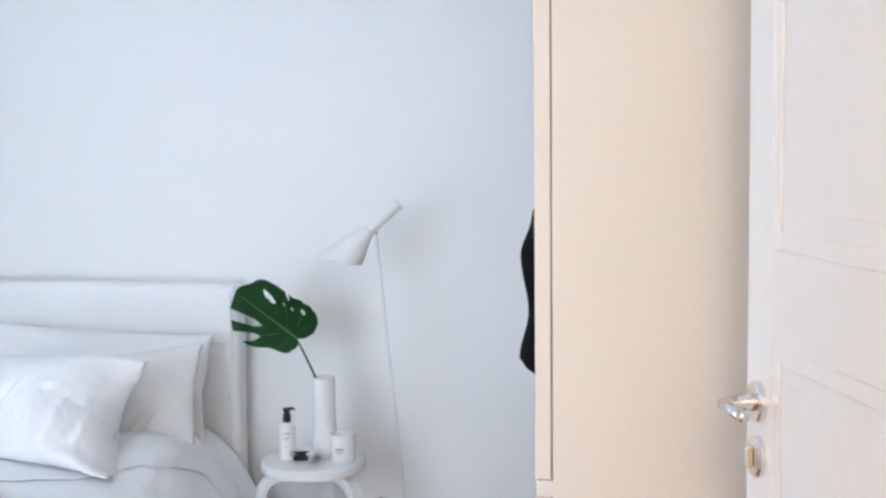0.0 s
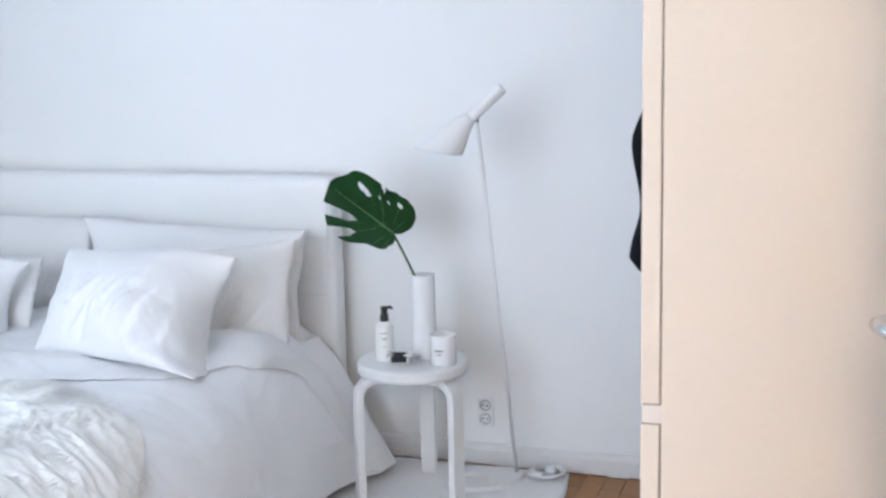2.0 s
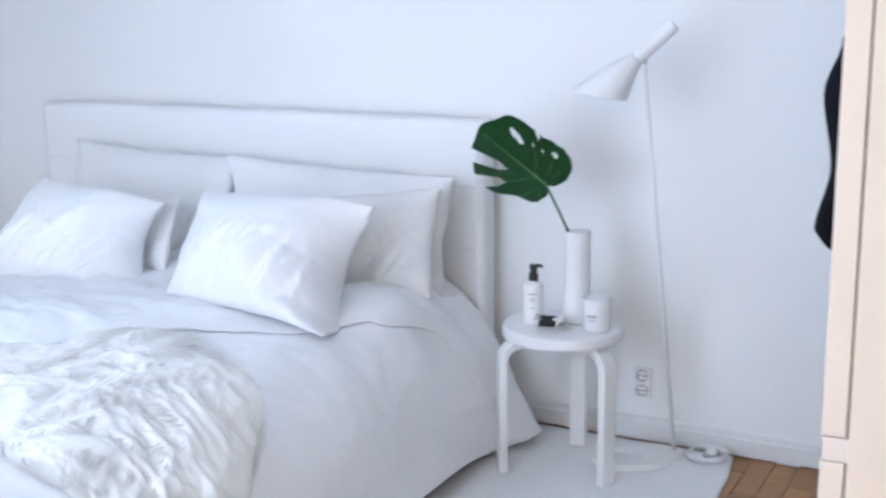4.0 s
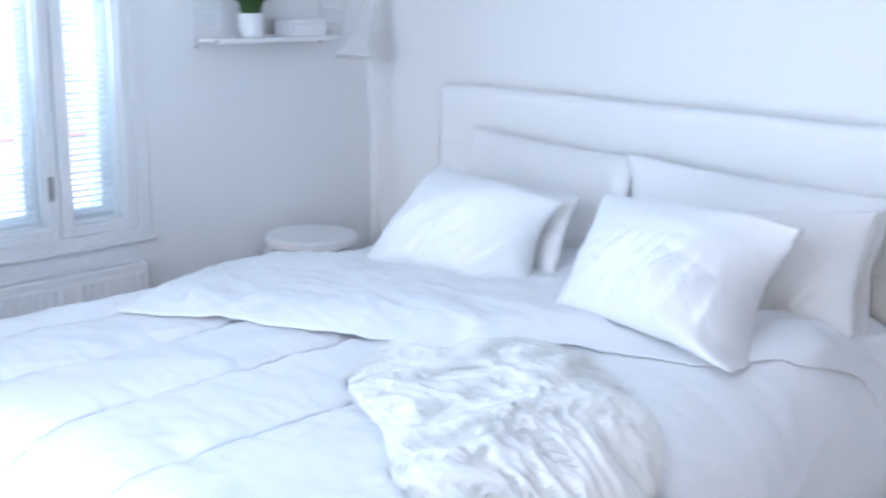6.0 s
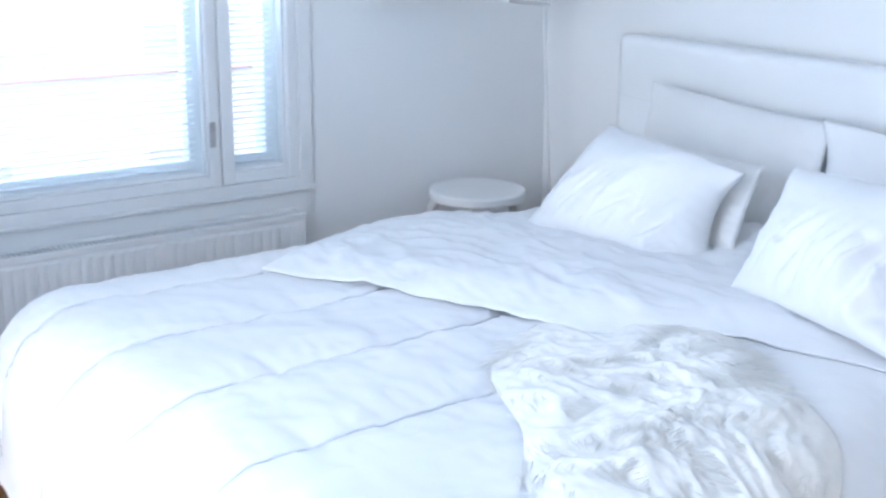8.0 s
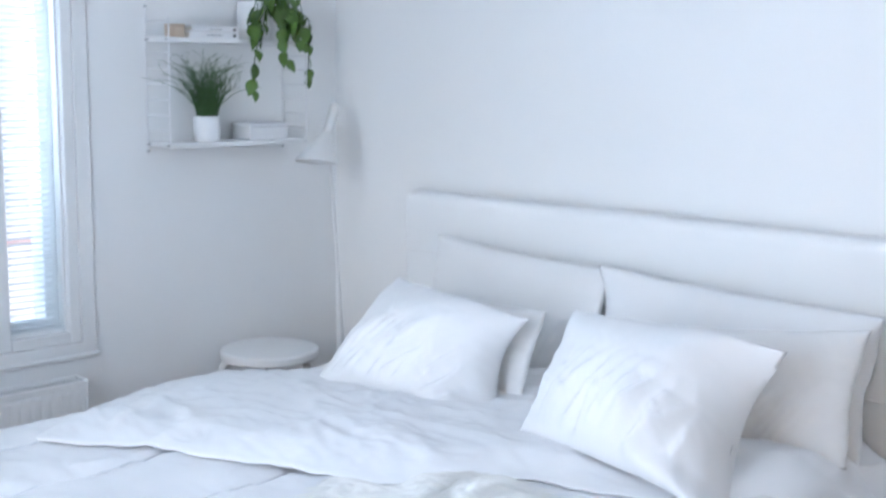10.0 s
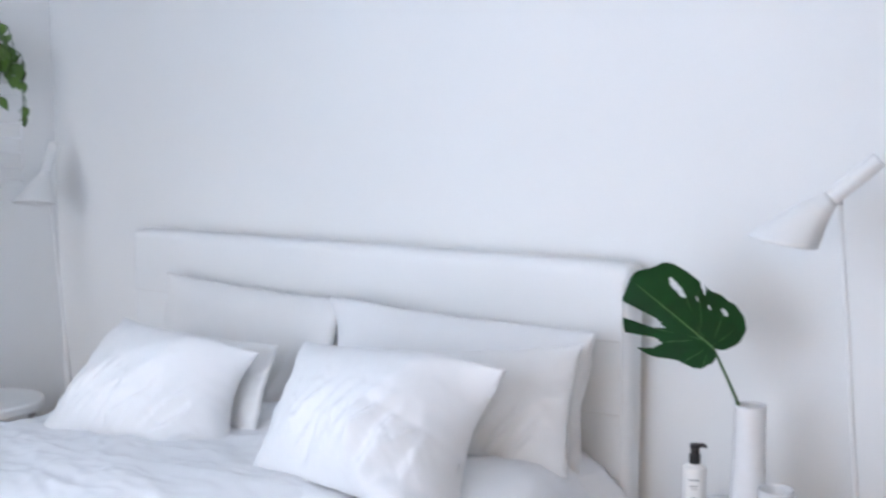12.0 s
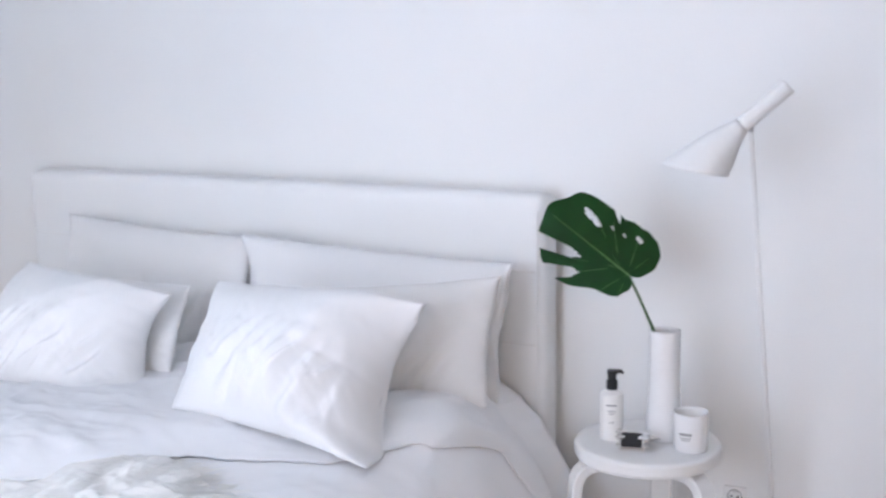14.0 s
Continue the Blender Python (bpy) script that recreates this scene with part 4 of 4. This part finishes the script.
def candle(place, turn):
    t = thing("candle_jar", "white scented candle in a glass with a printed label", "candle", place, turn)
    part("glass", lathe([(0, 0), (0.037, 0.0), (0.040, 0.004), (0.041, 0.090), (0.040, 0.094), (0.0385, 0.094), (0.038, 0.088), (0.0372, 0.012), (0, 0.010)], 40), CERAMIC, t, "opaque white glass jar", smooth=True)
    part("wax", lathe([(0, 0.072), (0.0372, 0.071), (0.0372, 0.06), (0, 0.06)], 32), WAX, t)
    part("wick", tube([(0, 0, 0.071), (0.001, 0, 0.082)], 0.0009, 6), INK, t)
    for z, w, h, ink in ((0.045, 0.030, 0.006, GREY_INK), (0.038, 0.028, 0.002, GREY_INK), (0.033, 0.020, 0.002, GREY_INK)):
        bm = grid(8, 1, lambda u, v: (0.0413 * math.sin((u - 0.5) * w / 0.0413), -0.0413 * math.cos((u - 0.5) * w / 0.0413), z + v * h))
        thicken(part("label_line", bm, ink, t), 0.0003)


candle((-0.378, -0.352, TOP), -2)


def wrist_watch(place, turn):
    t = thing("wrist_watch", "square black wristwatch with a steel band lying on the stool", "watch", place, turn)
    t.scale = (1.35, 1.35, 1.35)
    m = Matrix.Translation((0, 0, 0.019)) @ Matrix.Rotation(radians(38), 4, "X")
    part("case", boxed((-0.021, -0.017, -0.004), (0.021, 0.017, 0.005), 0.004, 3, m), CHROME, t, "polished steel watch case")
    part("dial", boxed((-0.018, -0.0145, 0.0052), (0.018, 0.0145, 0.0066), 0.001, 1, m), BLACK, t, "black watch face")
    for k in range(7):
        a = radians(20 + 46 * k)
        for s in (-1, 1):
            y, z = 0.022 - 0.024 * math.cos(a), 0.018 + 0.014 * math.sin(a + 0.4)
            part("link", boxed((s * 0.020 - 0.0085, y - 0.005, max(z - 0.002, 0.001)), (s * 0.020 + 0.0085, y + 0.005, max(z - 0.002, 0.001) + 0.004), 0.001, 1), CHROME if s < 0 else COVER, t)
    part("strap", tube([(0.016, 0.004, 0.02), (0.034, 0.018, 0.024), (0.040, 0.034, 0.014), (0.020, 0.046, 0.006)], 0.009, 8, flat=0.25), CHROME, t, smooth=True)


wrist_watch((-0.497, -0.428, TOP), 14)


# ---- string shelf and its plants ----
SH = dict(y0=-0.838, y1=-0.264, low=1.176, high=1.530, deep=0.15)


def shelf():
    t = thing("wall_shelf", "white wall shelf with two boards between wire ladders", "shelf", (WEST, 0, 0))
    for z in (SH["low"], SH["high"]):
        part("board", boxed((0.006, SH["y0"] + 0.006, z - 0.016), (SH["deep"], SH["y1"] - 0.006, z), 0.002), GLOSS, t)
    for y in (SH["y0"], SH["y1"]):
        lad = part("ladder", tube([(0.006, y, 1.138), (0.006, y, 1.640)], 0.0026, 8), WIRE, t, "white wire side ladder")
        part("rod", tube([(SH["deep"], y, 1.156), (SH["deep"], y, 1.594)], 0.0026, 8), WIRE, lad)
        for k in range(9):
            z = 1.164 + k * 0.0525
            part("rung", tube([(0.006, y, z), (SH["deep"], y, z)], 0.0018, 6), WIRE, lad)
        for z in (1.144, 1.634):
            part("screw", lathe([(0, 0), (0.006, 0.0), (0.005, 0.004), (0, 0.005)], 12, Matrix.Translation((0.004, y, z)) @ Matrix.Rotation(radians(90), 4, "Y")), STEEL, lad)
        for z in (SH["low"] - 0.008, SH["high"] - 0.008):
            for x in (0.012, SH["deep"] - 0.010):
                part("pin", tube([(x, y - 0.008, z), (x, y + 0.008, z)], 0.003, 8), STEEL, lad)


shelf()


def pot_profile(r, h, wall=0.004):
    return [(0, 0), (r * 0.88, 0), (r * 0.92, 0.003), (r, h - 0.003), (r - 0.001, h), (r - wall, h), (r - wall, h * 0.86), (0, h * 0.86)]


def grass_plant():
    t = thing("potted_grass", "bushy green grass plant in a small white pot", "potted plant", (WEST + 0.085, -0.652, SH["low"]))
    part("pot", lathe([(0, 0), (0.040, 0), (0.044, 0.004), (0.0475, 0.03), (0.0475, 0.072), (0.0455, 0.086), (0.0435, 0.088), (0.0415, 0.086), (0.042, 0.074), (0, 0.074)], 36), PLASTER_POT, t, smooth=True)
    part("soil", lathe([(0, 0.080), (0.0415, 0.078), (0.0415, 0.0745), (0, 0.0745)], 24), SOIL, t)
    rnd = random.Random(11)
    bm = bmesh.new()
    for k in range(170):
        a, r0 = rnd.uniform(0, 2 * math.pi), 0.034 * math.sqrt(rnd.random())
        lean = rnd.random() ** 1.1
        ln = rnd.uniform(0.14, 0.30)
        out = Vector((math.cos(a) * 0.55 + 0.2, math.sin(a), 0))
        bend = rnd.uniform(0.2, 1.6) * lean
        p = Vector((r0 * math.cos(a), r0 * math.sin(a), 0.074))
        head = (out * (0.05 + 0.34 * lean) + Vector((0, 0, 1))).normalized()
        pts = [p.copy()]
        for q in range(8):
            p = p + head * (ln / 8)
            pts.append(p.copy())
            head = (head + Vector((rnd.gauss(0, 0.34), rnd.gauss(0, 0.44), -0.06 * bend)) * (0.35 + 0.24 * q)).normalized()
        pts = [Vector((max(p.x, -0.078), p.y, p.z)) for p in pts]
        tube(pts, [0.0015, 0.0015, 0.0014, 0.0013, 0.0012, 0.0010, 0.0008, 0.0006, 0.0003], 4, bm)
    tagged(part("foliage", bm, GRASS, t, "many thin green grass blades"), kind="stuff")


grass_plant()


def storage_box():
    t = thing("storage_box", "flat white box with a lid on the lower shelf board", "box", (WEST + 0.075, -0.418, SH["low"]))
    part("body", boxed((-0.055, -0.084, 0.0), (0.055, 0.084, 0.046), 0.003), COVER, t)
    part("lid", boxed((-0.057, -0.086, 0.047), (0.057, 0.086, 0.060), 0.003), COVER, t)


storage_box()


def book(name, place, size, mat, label):
    t = thing(name, label, "book", place, group="books on the shelf")
    w, l, h = size
    part("pages", boxed((-w / 2 + 0.003, -l / 2 + 0.003, 0.003), (w / 2 - 0.003, l / 2 - 0.001, h - 0.003)), PAPER, t)
    part("cover", boxed((-w / 2, -l / 2, 0), (w / 2, l / 2, 0.0025), 0.0008), mat, t)
    part("cover", boxed((-w / 2, -l / 2, h - 0.0025), (w / 2, l / 2, h), 0.0008), mat, t)
    part("spine", boxed((w / 2 - 0.0005, -l / 2, 0.0026), (w / 2 + 0.002, l / 2, h - 0.0026), 0.0008), mat, t)
    part("title_line", boxed((w / 2 + 0.002, -l / 2 + 0.07, h * 0.42), (w / 2 + 0.0023, l / 2 - 0.07, h * 0.56)), GREY_INK, t)
    part("mark", boxed((w / 2 + 0.002, l / 2 - 0.025, h * 0.25), (w / 2 + 0.0024, l / 2 - 0.012, h * 0.75)), INK, t)


book("book", (WEST + 0.080, -0.655, SH["high"]), (0.13, 0.20, 0.021), COVER, "white book lying flat on the upper shelf board")
book("book", (WEST + 0.082, -0.650, SH["high"] + 0.0215), (0.125, 0.19, 0.018), COVER, "thin white book on top of the lower one")


def small_box():
    t = thing("small_box", "small beige cardboard box beside the books", "box", (WEST + 0.105, -0.790, SH["high"]))
    part("body", boxed((-0.030, -0.018, 0.0), (0.030, 0.024, 0.034), 0.003), KRAFT, t)
    part("lid", boxed((-0.031, -0.019, 0.0345), (0.031, 0.025, 0.044), 0.003), KRAFT, t)


small_box()


def heart_leaf():
    """A small pointed heart-shaped leaf, along +x from its stalk."""
    def place(u, v):
        s = u
        half = 0.47 * (math.sin(math.pi * min(1.0, s * 1.02)) ** 0.75) * (1.15 - 0.75 * s)
        y = (2 * v - 1) * half
        back = -0.10 * abs(2 * v - 1) ** 2 * math.exp(-6 * s)
        return (s + back, y, -0.28 * s * s + 0.16 * abs(y) - 0.02)
    return grid(8, 4, place)


def trailing_plant():
    px, py, pz = WEST + 0.080, -0.440, SH["high"]
    t = thing("trailing_plant", "trailing green vine in a white pot on the upper board", "potted plant", (px, py, pz))
    part("pot", lathe(pot_profile(0.062, 0.135), 36), PLASTER_POT, t)
    part("soil", lathe([(0, 0.122), (0.057, 0.120), (0.057, 0.112), (0, 0.112)], 24), SOIL, t)
    rnd = random.Random(23)
    me = None
    for k in range(16):
        a = rnd.uniform(-1.1, 1.7)
        reach = rnd.uniform(0.05, 0.13)
        drop = (0.27, 0.32, 0.20)[k // 7] + 0.02 if k % 7 == 0 else rnd.uniform(0.0, 0.17)
        up = rnd.uniform(0.03, 0.085)
        pts = []
        for s in (0, 0.15, 0.3, 0.45, 0.6, 0.75, 0.9, 1.0):
            out = reach * (1 - (1 - s) ** 2)
            z = 0.128 + up * math.sin(min(1, s * 2.2) * math.pi) - drop * max(0, s - 0.2) ** 1.3 * 1.25
            sway = 0.018 * math.sin(5 * s + k)
            pts.append(Vector((0.035 + out * math.cos(a) * 0.75 + 0.012 * math.sin(3 * s + k), 0.042 + out * math.sin(a) * 1.45 + sway, z)))
        part("vine", tube(pts, [0.0018] * 7 + [0.0008], 6), STEM, t, smooth=True)
        count = 4 + int(drop * 14)
        for j in range(count):
            f = (0.14 + 0.86 * (j + 0.7) / count) * (len(pts) - 1)
            i = min(int(f), len(pts) - 2)
            p = pts[i].lerp(pts[i + 1], f - i)
            if me is None:
                lf = part("leaf", heart_leaf(), IVY, t, smooth=True)
                me = lf.data
            else:
                lf = new("leaf", me)
                lf.parent = t
            size = rnd.uniform(0.046, 0.072) * (1.0 - 0.2 * j / count)
            yaw = rnd.uniform(-125, 25)
            lf.matrix_local = Matrix.Translation(p) @ Euler((rnd.uniform(-0.7, 0.7), rnd.uniform(0.65, 1.35), radians(yaw + 14))).to_matrix().to_4x4() @ Matrix.Diagonal((size, size, size, 1))


trailing_plant()


# ---- wardrobe, coat, open door ----
WX, WY = 0.560, -2.238


def wardrobe():
    t = thing("wardrobe", "tall plain white wardrobe with flat doors", "wardrobe", (WX, WY, 0))
    deep, wide, high = EAST - WX, 1.05, 2.35
    part("side_panel", boxed((0.027, 0, 0.0), (deep, 0.018, high), 0.001), CREAM, t, "plain side panel of the wardrobe")
    part("side_panel", boxed((0.027, wide - 0.018, 0.0), (deep, wide, high), 0.001), CREAM, t)
    part("top_panel", boxed((0.027, 0.019, high - 0.018), (deep, wide - 0.019, high)), CREAM, t)
    part("bottom_panel", boxed((0.027, 0.019, 0.06), (deep, wide - 0.019, 0.078)), CREAM, t)
    part("back_panel", boxed((deep - 0.006, 0.019, 0.079), (deep - 0.001, wide - 0.019, high - 0.019)), CREAM, t)
    # the gap's shade is painted as a grey strip filling it
    part("shadow_gap", boxed((0.0246, 0.004, 0.004), (0.0268, wide - 0.004, high - 0.004)), GAP_SHADE, t, "grey strip standing in for the shaded gap behind the doors")
    half = wide / 2
    for k in (0, 1):
        for z0, z1 in ((0.006, 0.926), (0.954, high)):
            part("door", boxed((0.0, k * half + 0.001, z0), (0.0243, (k + 1) * half - 0.002, z1), 0.0015), CREAM, t)
    part("rail", boxed((0.002, 0.001, 0.9275), (0.028, wide - 0.001, 0.9525), 0.001), EDGE, t, "white rail between upper and lower doors")


wardrobe()


def coat():
    """A dark coat hanging on the wardrobe's front from a hook: body and one sleeve in soft folds."""
    t = thing("coat", "black wool coat hanging from a hook on the wardrobe", "coat", (WX, -1.33, 0))
    part("hook", tube([(-0.002, 0.0, 1.60), (-0.05, 0.0, 1.595), (-0.06, 0, 1.62)], 0.004, 8), CHROME, t)
    width = [(0.90, 0.055), (1.0, 0.065), (1.2, 0.075), (1.35, 0.06), (1.5, 0.045), (1.585, 0.02)]

    def body(u, v):
        z = 0.86 + v * 0.735
        a = 2 * math.pi * u
        w = curve_at(width, z)
        fold = 1 + 0.13 * math.sin(5 * a + 3 * z) + 0.06 * math.sin(11 * a + 7 * z)
        return (-0.062 + w * 0.85 * math.cos(a) * fold, 1.9 * w * math.sin(a) * fold, z)

    part("body", grid(56, 40, body), WOOL, t, smooth=True)
    reach = [(0.945, 0.168), (0.96, 0.180), (1.07, 0.158), (1.2, 0.176), (1.29, 0.150), (1.36, 0.12), (1.50, 0.06), (1.56, 0.03)]

    def sleeve(u, v):
        z = 0.945 + v * 0.60
        a = 2 * math.pi * u
        mid = curve_at(reach, z)
        r = 0.042 * (1 + 0.12 * math.sin(3 * a + 9 * z))
        return (-mid - 0.004 + r + r * math.cos(a), 0.03 + 1.25 * r * math.sin(a), z - 0.02 * math.cos(a))

    thicken(part("sleeve", grid(32, 36, sleeve), WOOL, t, smooth=True), 0.003)


coat()


def panel_door():
    """The bedroom's open door: stiles, rails and raised panels, lever handle and lock rose on both faces."""
    hinge, free = Vector((DOOR_E - 0.03, SOUTH + 0.02, 0)), Vector((0.905, -2.47, 0))
    run = free - hinge
    yaw = math.degrees(math.atan2(run.y, run.x))
    width = run.length
    t = thing("door", "open white panelled bedroom door with a chrome lever", "door", tuple(hinge), yaw)
    # local x runs from hinge to free edge, local +y is the side that faces the room's middle
    th, high, z0 = 0.04, 2.03, 0.008
    st = 0.085
    for lo, hi in (((0, 0, z0), (st, th, high)), ((width - st, 0, z0), (width, th, high))):
        part("stile", boxed(lo, hi, 0.003), GLOSS, t)
    rails = ((z0, 0.20), (1.225, 1.335), (1.92, high))
    for a, b in rails:
        part("rail", boxed((st, 0.0005, a), (width - st, th - 0.0005, b), 0.002), GLOSS, t)
    for a, b in ((0.20, 1.225), (1.335, 1.92)):
        part("panel", boxed((st, 0.005, a), (width - st, th - 0.005, b)), GLOSS, t)
        part("panel_field", boxed((st + 0.045, 0.0032, a + 0.045), (width - st - 0.045, th - 0.0032, b - 0.045), 0.0016, 2), GLOSS, t)
        for y0, y1 in ((0.0016, 0.005), (th - 0.005, th - 0.0016)):
            for lo, hi in (((st, y0, a), (st + 0.022, y1, b)), ((width - st - 0.022, y0, a), (width - st, y1, b)),
                           ((st + 0.022, y0, a), (width - st - 0.022, y1, a + 0.022)), ((st + 0.022, y0, b - 0.022), (width - st - 0.022, y1, b))):
                part("moulding", boxed(lo, hi, 0.0016), GLOSS, t)
    hz = 1.146
    for s, y in ((-1, 0.0), (1, th)):
        m = Matrix.Translation((width - 0.048, y, hz)) @ Matrix.Rotation(radians(-90 * s), 4, "X")
        rose = part("handle_rose", lathe([(0, 0), (0.026, 0.0), (0.026, 0.006), (0.023, 0.009), (0.011, 0.010), (0.010, 0.03), (0, 0.03)], 32, m), CHROME, t, "round chrome handle rose", smooth=False)
        part("lever", tube([(width - 0.048, y + s * 0.025, hz), (width - 0.048, y + s * 0.040, hz), (width - 0.054, y + s * 0.046, hz), (width - 0.070, y + s * 0.046, hz), (width - 0.118, y + s * 0.043, hz - 0.003)], [0.0078, 0.0080, 0.0085, 0.0080, 0.0068], 14), CHROME, rose, "chrome lever", smooth=True)
        m = Matrix.Translation((width - 0.048, y, hz - 0.067)) @ Matrix.Rotation(radians(-90 * s), 4, "X")
        key = part("lock_rose", lathe([(0, 0), (0.026, 0.0), (0.026, 0.006), (0.023, 0.009), (0, 0.009)], 32, m), CHROME, t, "round chrome lock rose")
        part("lock_turn", boxed((width - 0.052, min(y + s * 0.0095, y + s * 0.018), hz - 0.080), (width - 0.044, max(y + s * 0.0095, y + s * 0.018), hz - 0.054), 0.002), CHROME, key)
    part("lock_plate", boxed((width, 0.010, hz - 0.13), (width + 0.001, 0.030, hz + 0.09)), STEEL, t)
    for z in (0.25, 1.75):
        part("hinge", lathe([(0, 0), (0.007, 0), (0.007, 0.09), (0, 0.09)], 12, Matrix.Translation((-0.004, -0.004, z))), STEEL, t)


panel_door()


def hall_globe():
    t = thing("hall_lamp", "round opal glass lamp under the hallway ceiling", "ceiling lamp", (1.10, -4.70, 0))
    part("canopy", lathe([(0, CEIL), (0.05, CEIL), (0.05, CEIL - 0.02), (0.008, CEIL - 0.03), (0.008, CEIL - 0.24), (0, CEIL - 0.24)], 24), CHROME, t)
    part("globe", lathe([(0, CEIL - 0.245)] + [(0.10 * math.sin(radians(a)), CEIL - 0.34 + 0.10 * math.cos(radians(a))) for a in range(15, 150, 12)], 32), GLOBE, t, smooth=True)


hall_globe()

# ---- rug and parquet ----
def rug():
    x0, x1, y0, y1 = -1.15, -0.052, -1.9, -0.040

    def place(u, v):
        x, y = x0 + u * (x1 - x0), y0 + v * (y1 - y0)
        return (x + 0.13 * (-y) * u * 0.9 + 0.003 * math.sin(y * 25), y, 0.0095 + 0.0012 * noise.noise(Vector((x * 8, y * 8, 1))))

    t = thicken(part("rug", grid(60, 90, place), RUG, smooth=True), 0.008)
    tagged(t, "pale flat-woven rug beside the bed", "rug")


rug()

floor = tagged(part("floor", boxed((WEST - 0.01, HALL_S, -0.12), (HALL_E, NORTH, -0.0165)), DARKGAP), "varnished oak parquet floor in short staves", "floor", kind="structure")


def parquet():
    """Staves as pieces of their own where the floor shows, joined beyond."""
    sw, sl, gap = 0.068, 0.42, 0.0012
    shapes = {}
    rest = bmesh.new()
    count = 0
    rows = int((EAST - WEST) / sw) + 1
    for r in range(rows):
        x = WEST + r * sw
        off = (r * 0.37) % 1.0 * sl
        for k in range(-1, int((NORTH - SOUTH) / sl) + 2):
            y0, y1 = SOUTH - 0.12 + k * sl - off, SOUTH - 0.12 + (k + 1) * sl - off
            y0, y1, x1 = max(y0, SOUTH - 0.12), min(y1, NORTH - 0.002), min(x + sw, EAST)
            if y1 - y0 < 0.02 or x1 - x < 0.01:
                continue
            near = (x > -0.25 and y0 > -1.0) or (x < -2.05 and y0 < -1.75)
            if near and count < 290:
                key = (round(x1 - x, 3), round(y1 - y0, 3))
                if key not in shapes:
                    ob = part("stave", boxed((gap, gap, -0.016), (x1 - x - gap, y1 - y0 - gap, 0.0), 0.0008, 1), OAK, floor)
                    shapes[key] = ob.data
                else:
                    ob = new("stave", shapes[key])
                    ob.parent = floor
                ob.location = (x, y0, 0)
                count += 1
            else:
                box(rest, (x + gap, y0 + gap, -0.016), (x1 - gap, y1 - gap, -0.0003))
    y = SOUTH - 0.12
    while y > HALL_S:
        x = HALL_W
        while x < HALL_E - 0.01:
            box(rest, (x + gap, max(y - sl, HALL_S) + gap, -0.016), (min(x + 0.21, HALL_E) - gap, y - gap, -0.0003))
            x += 0.21
        y -= sl
    tagged(part("staves", rest, OAK, floor, "oak parquet staves", normals=False), kind="stuff")


parquet()
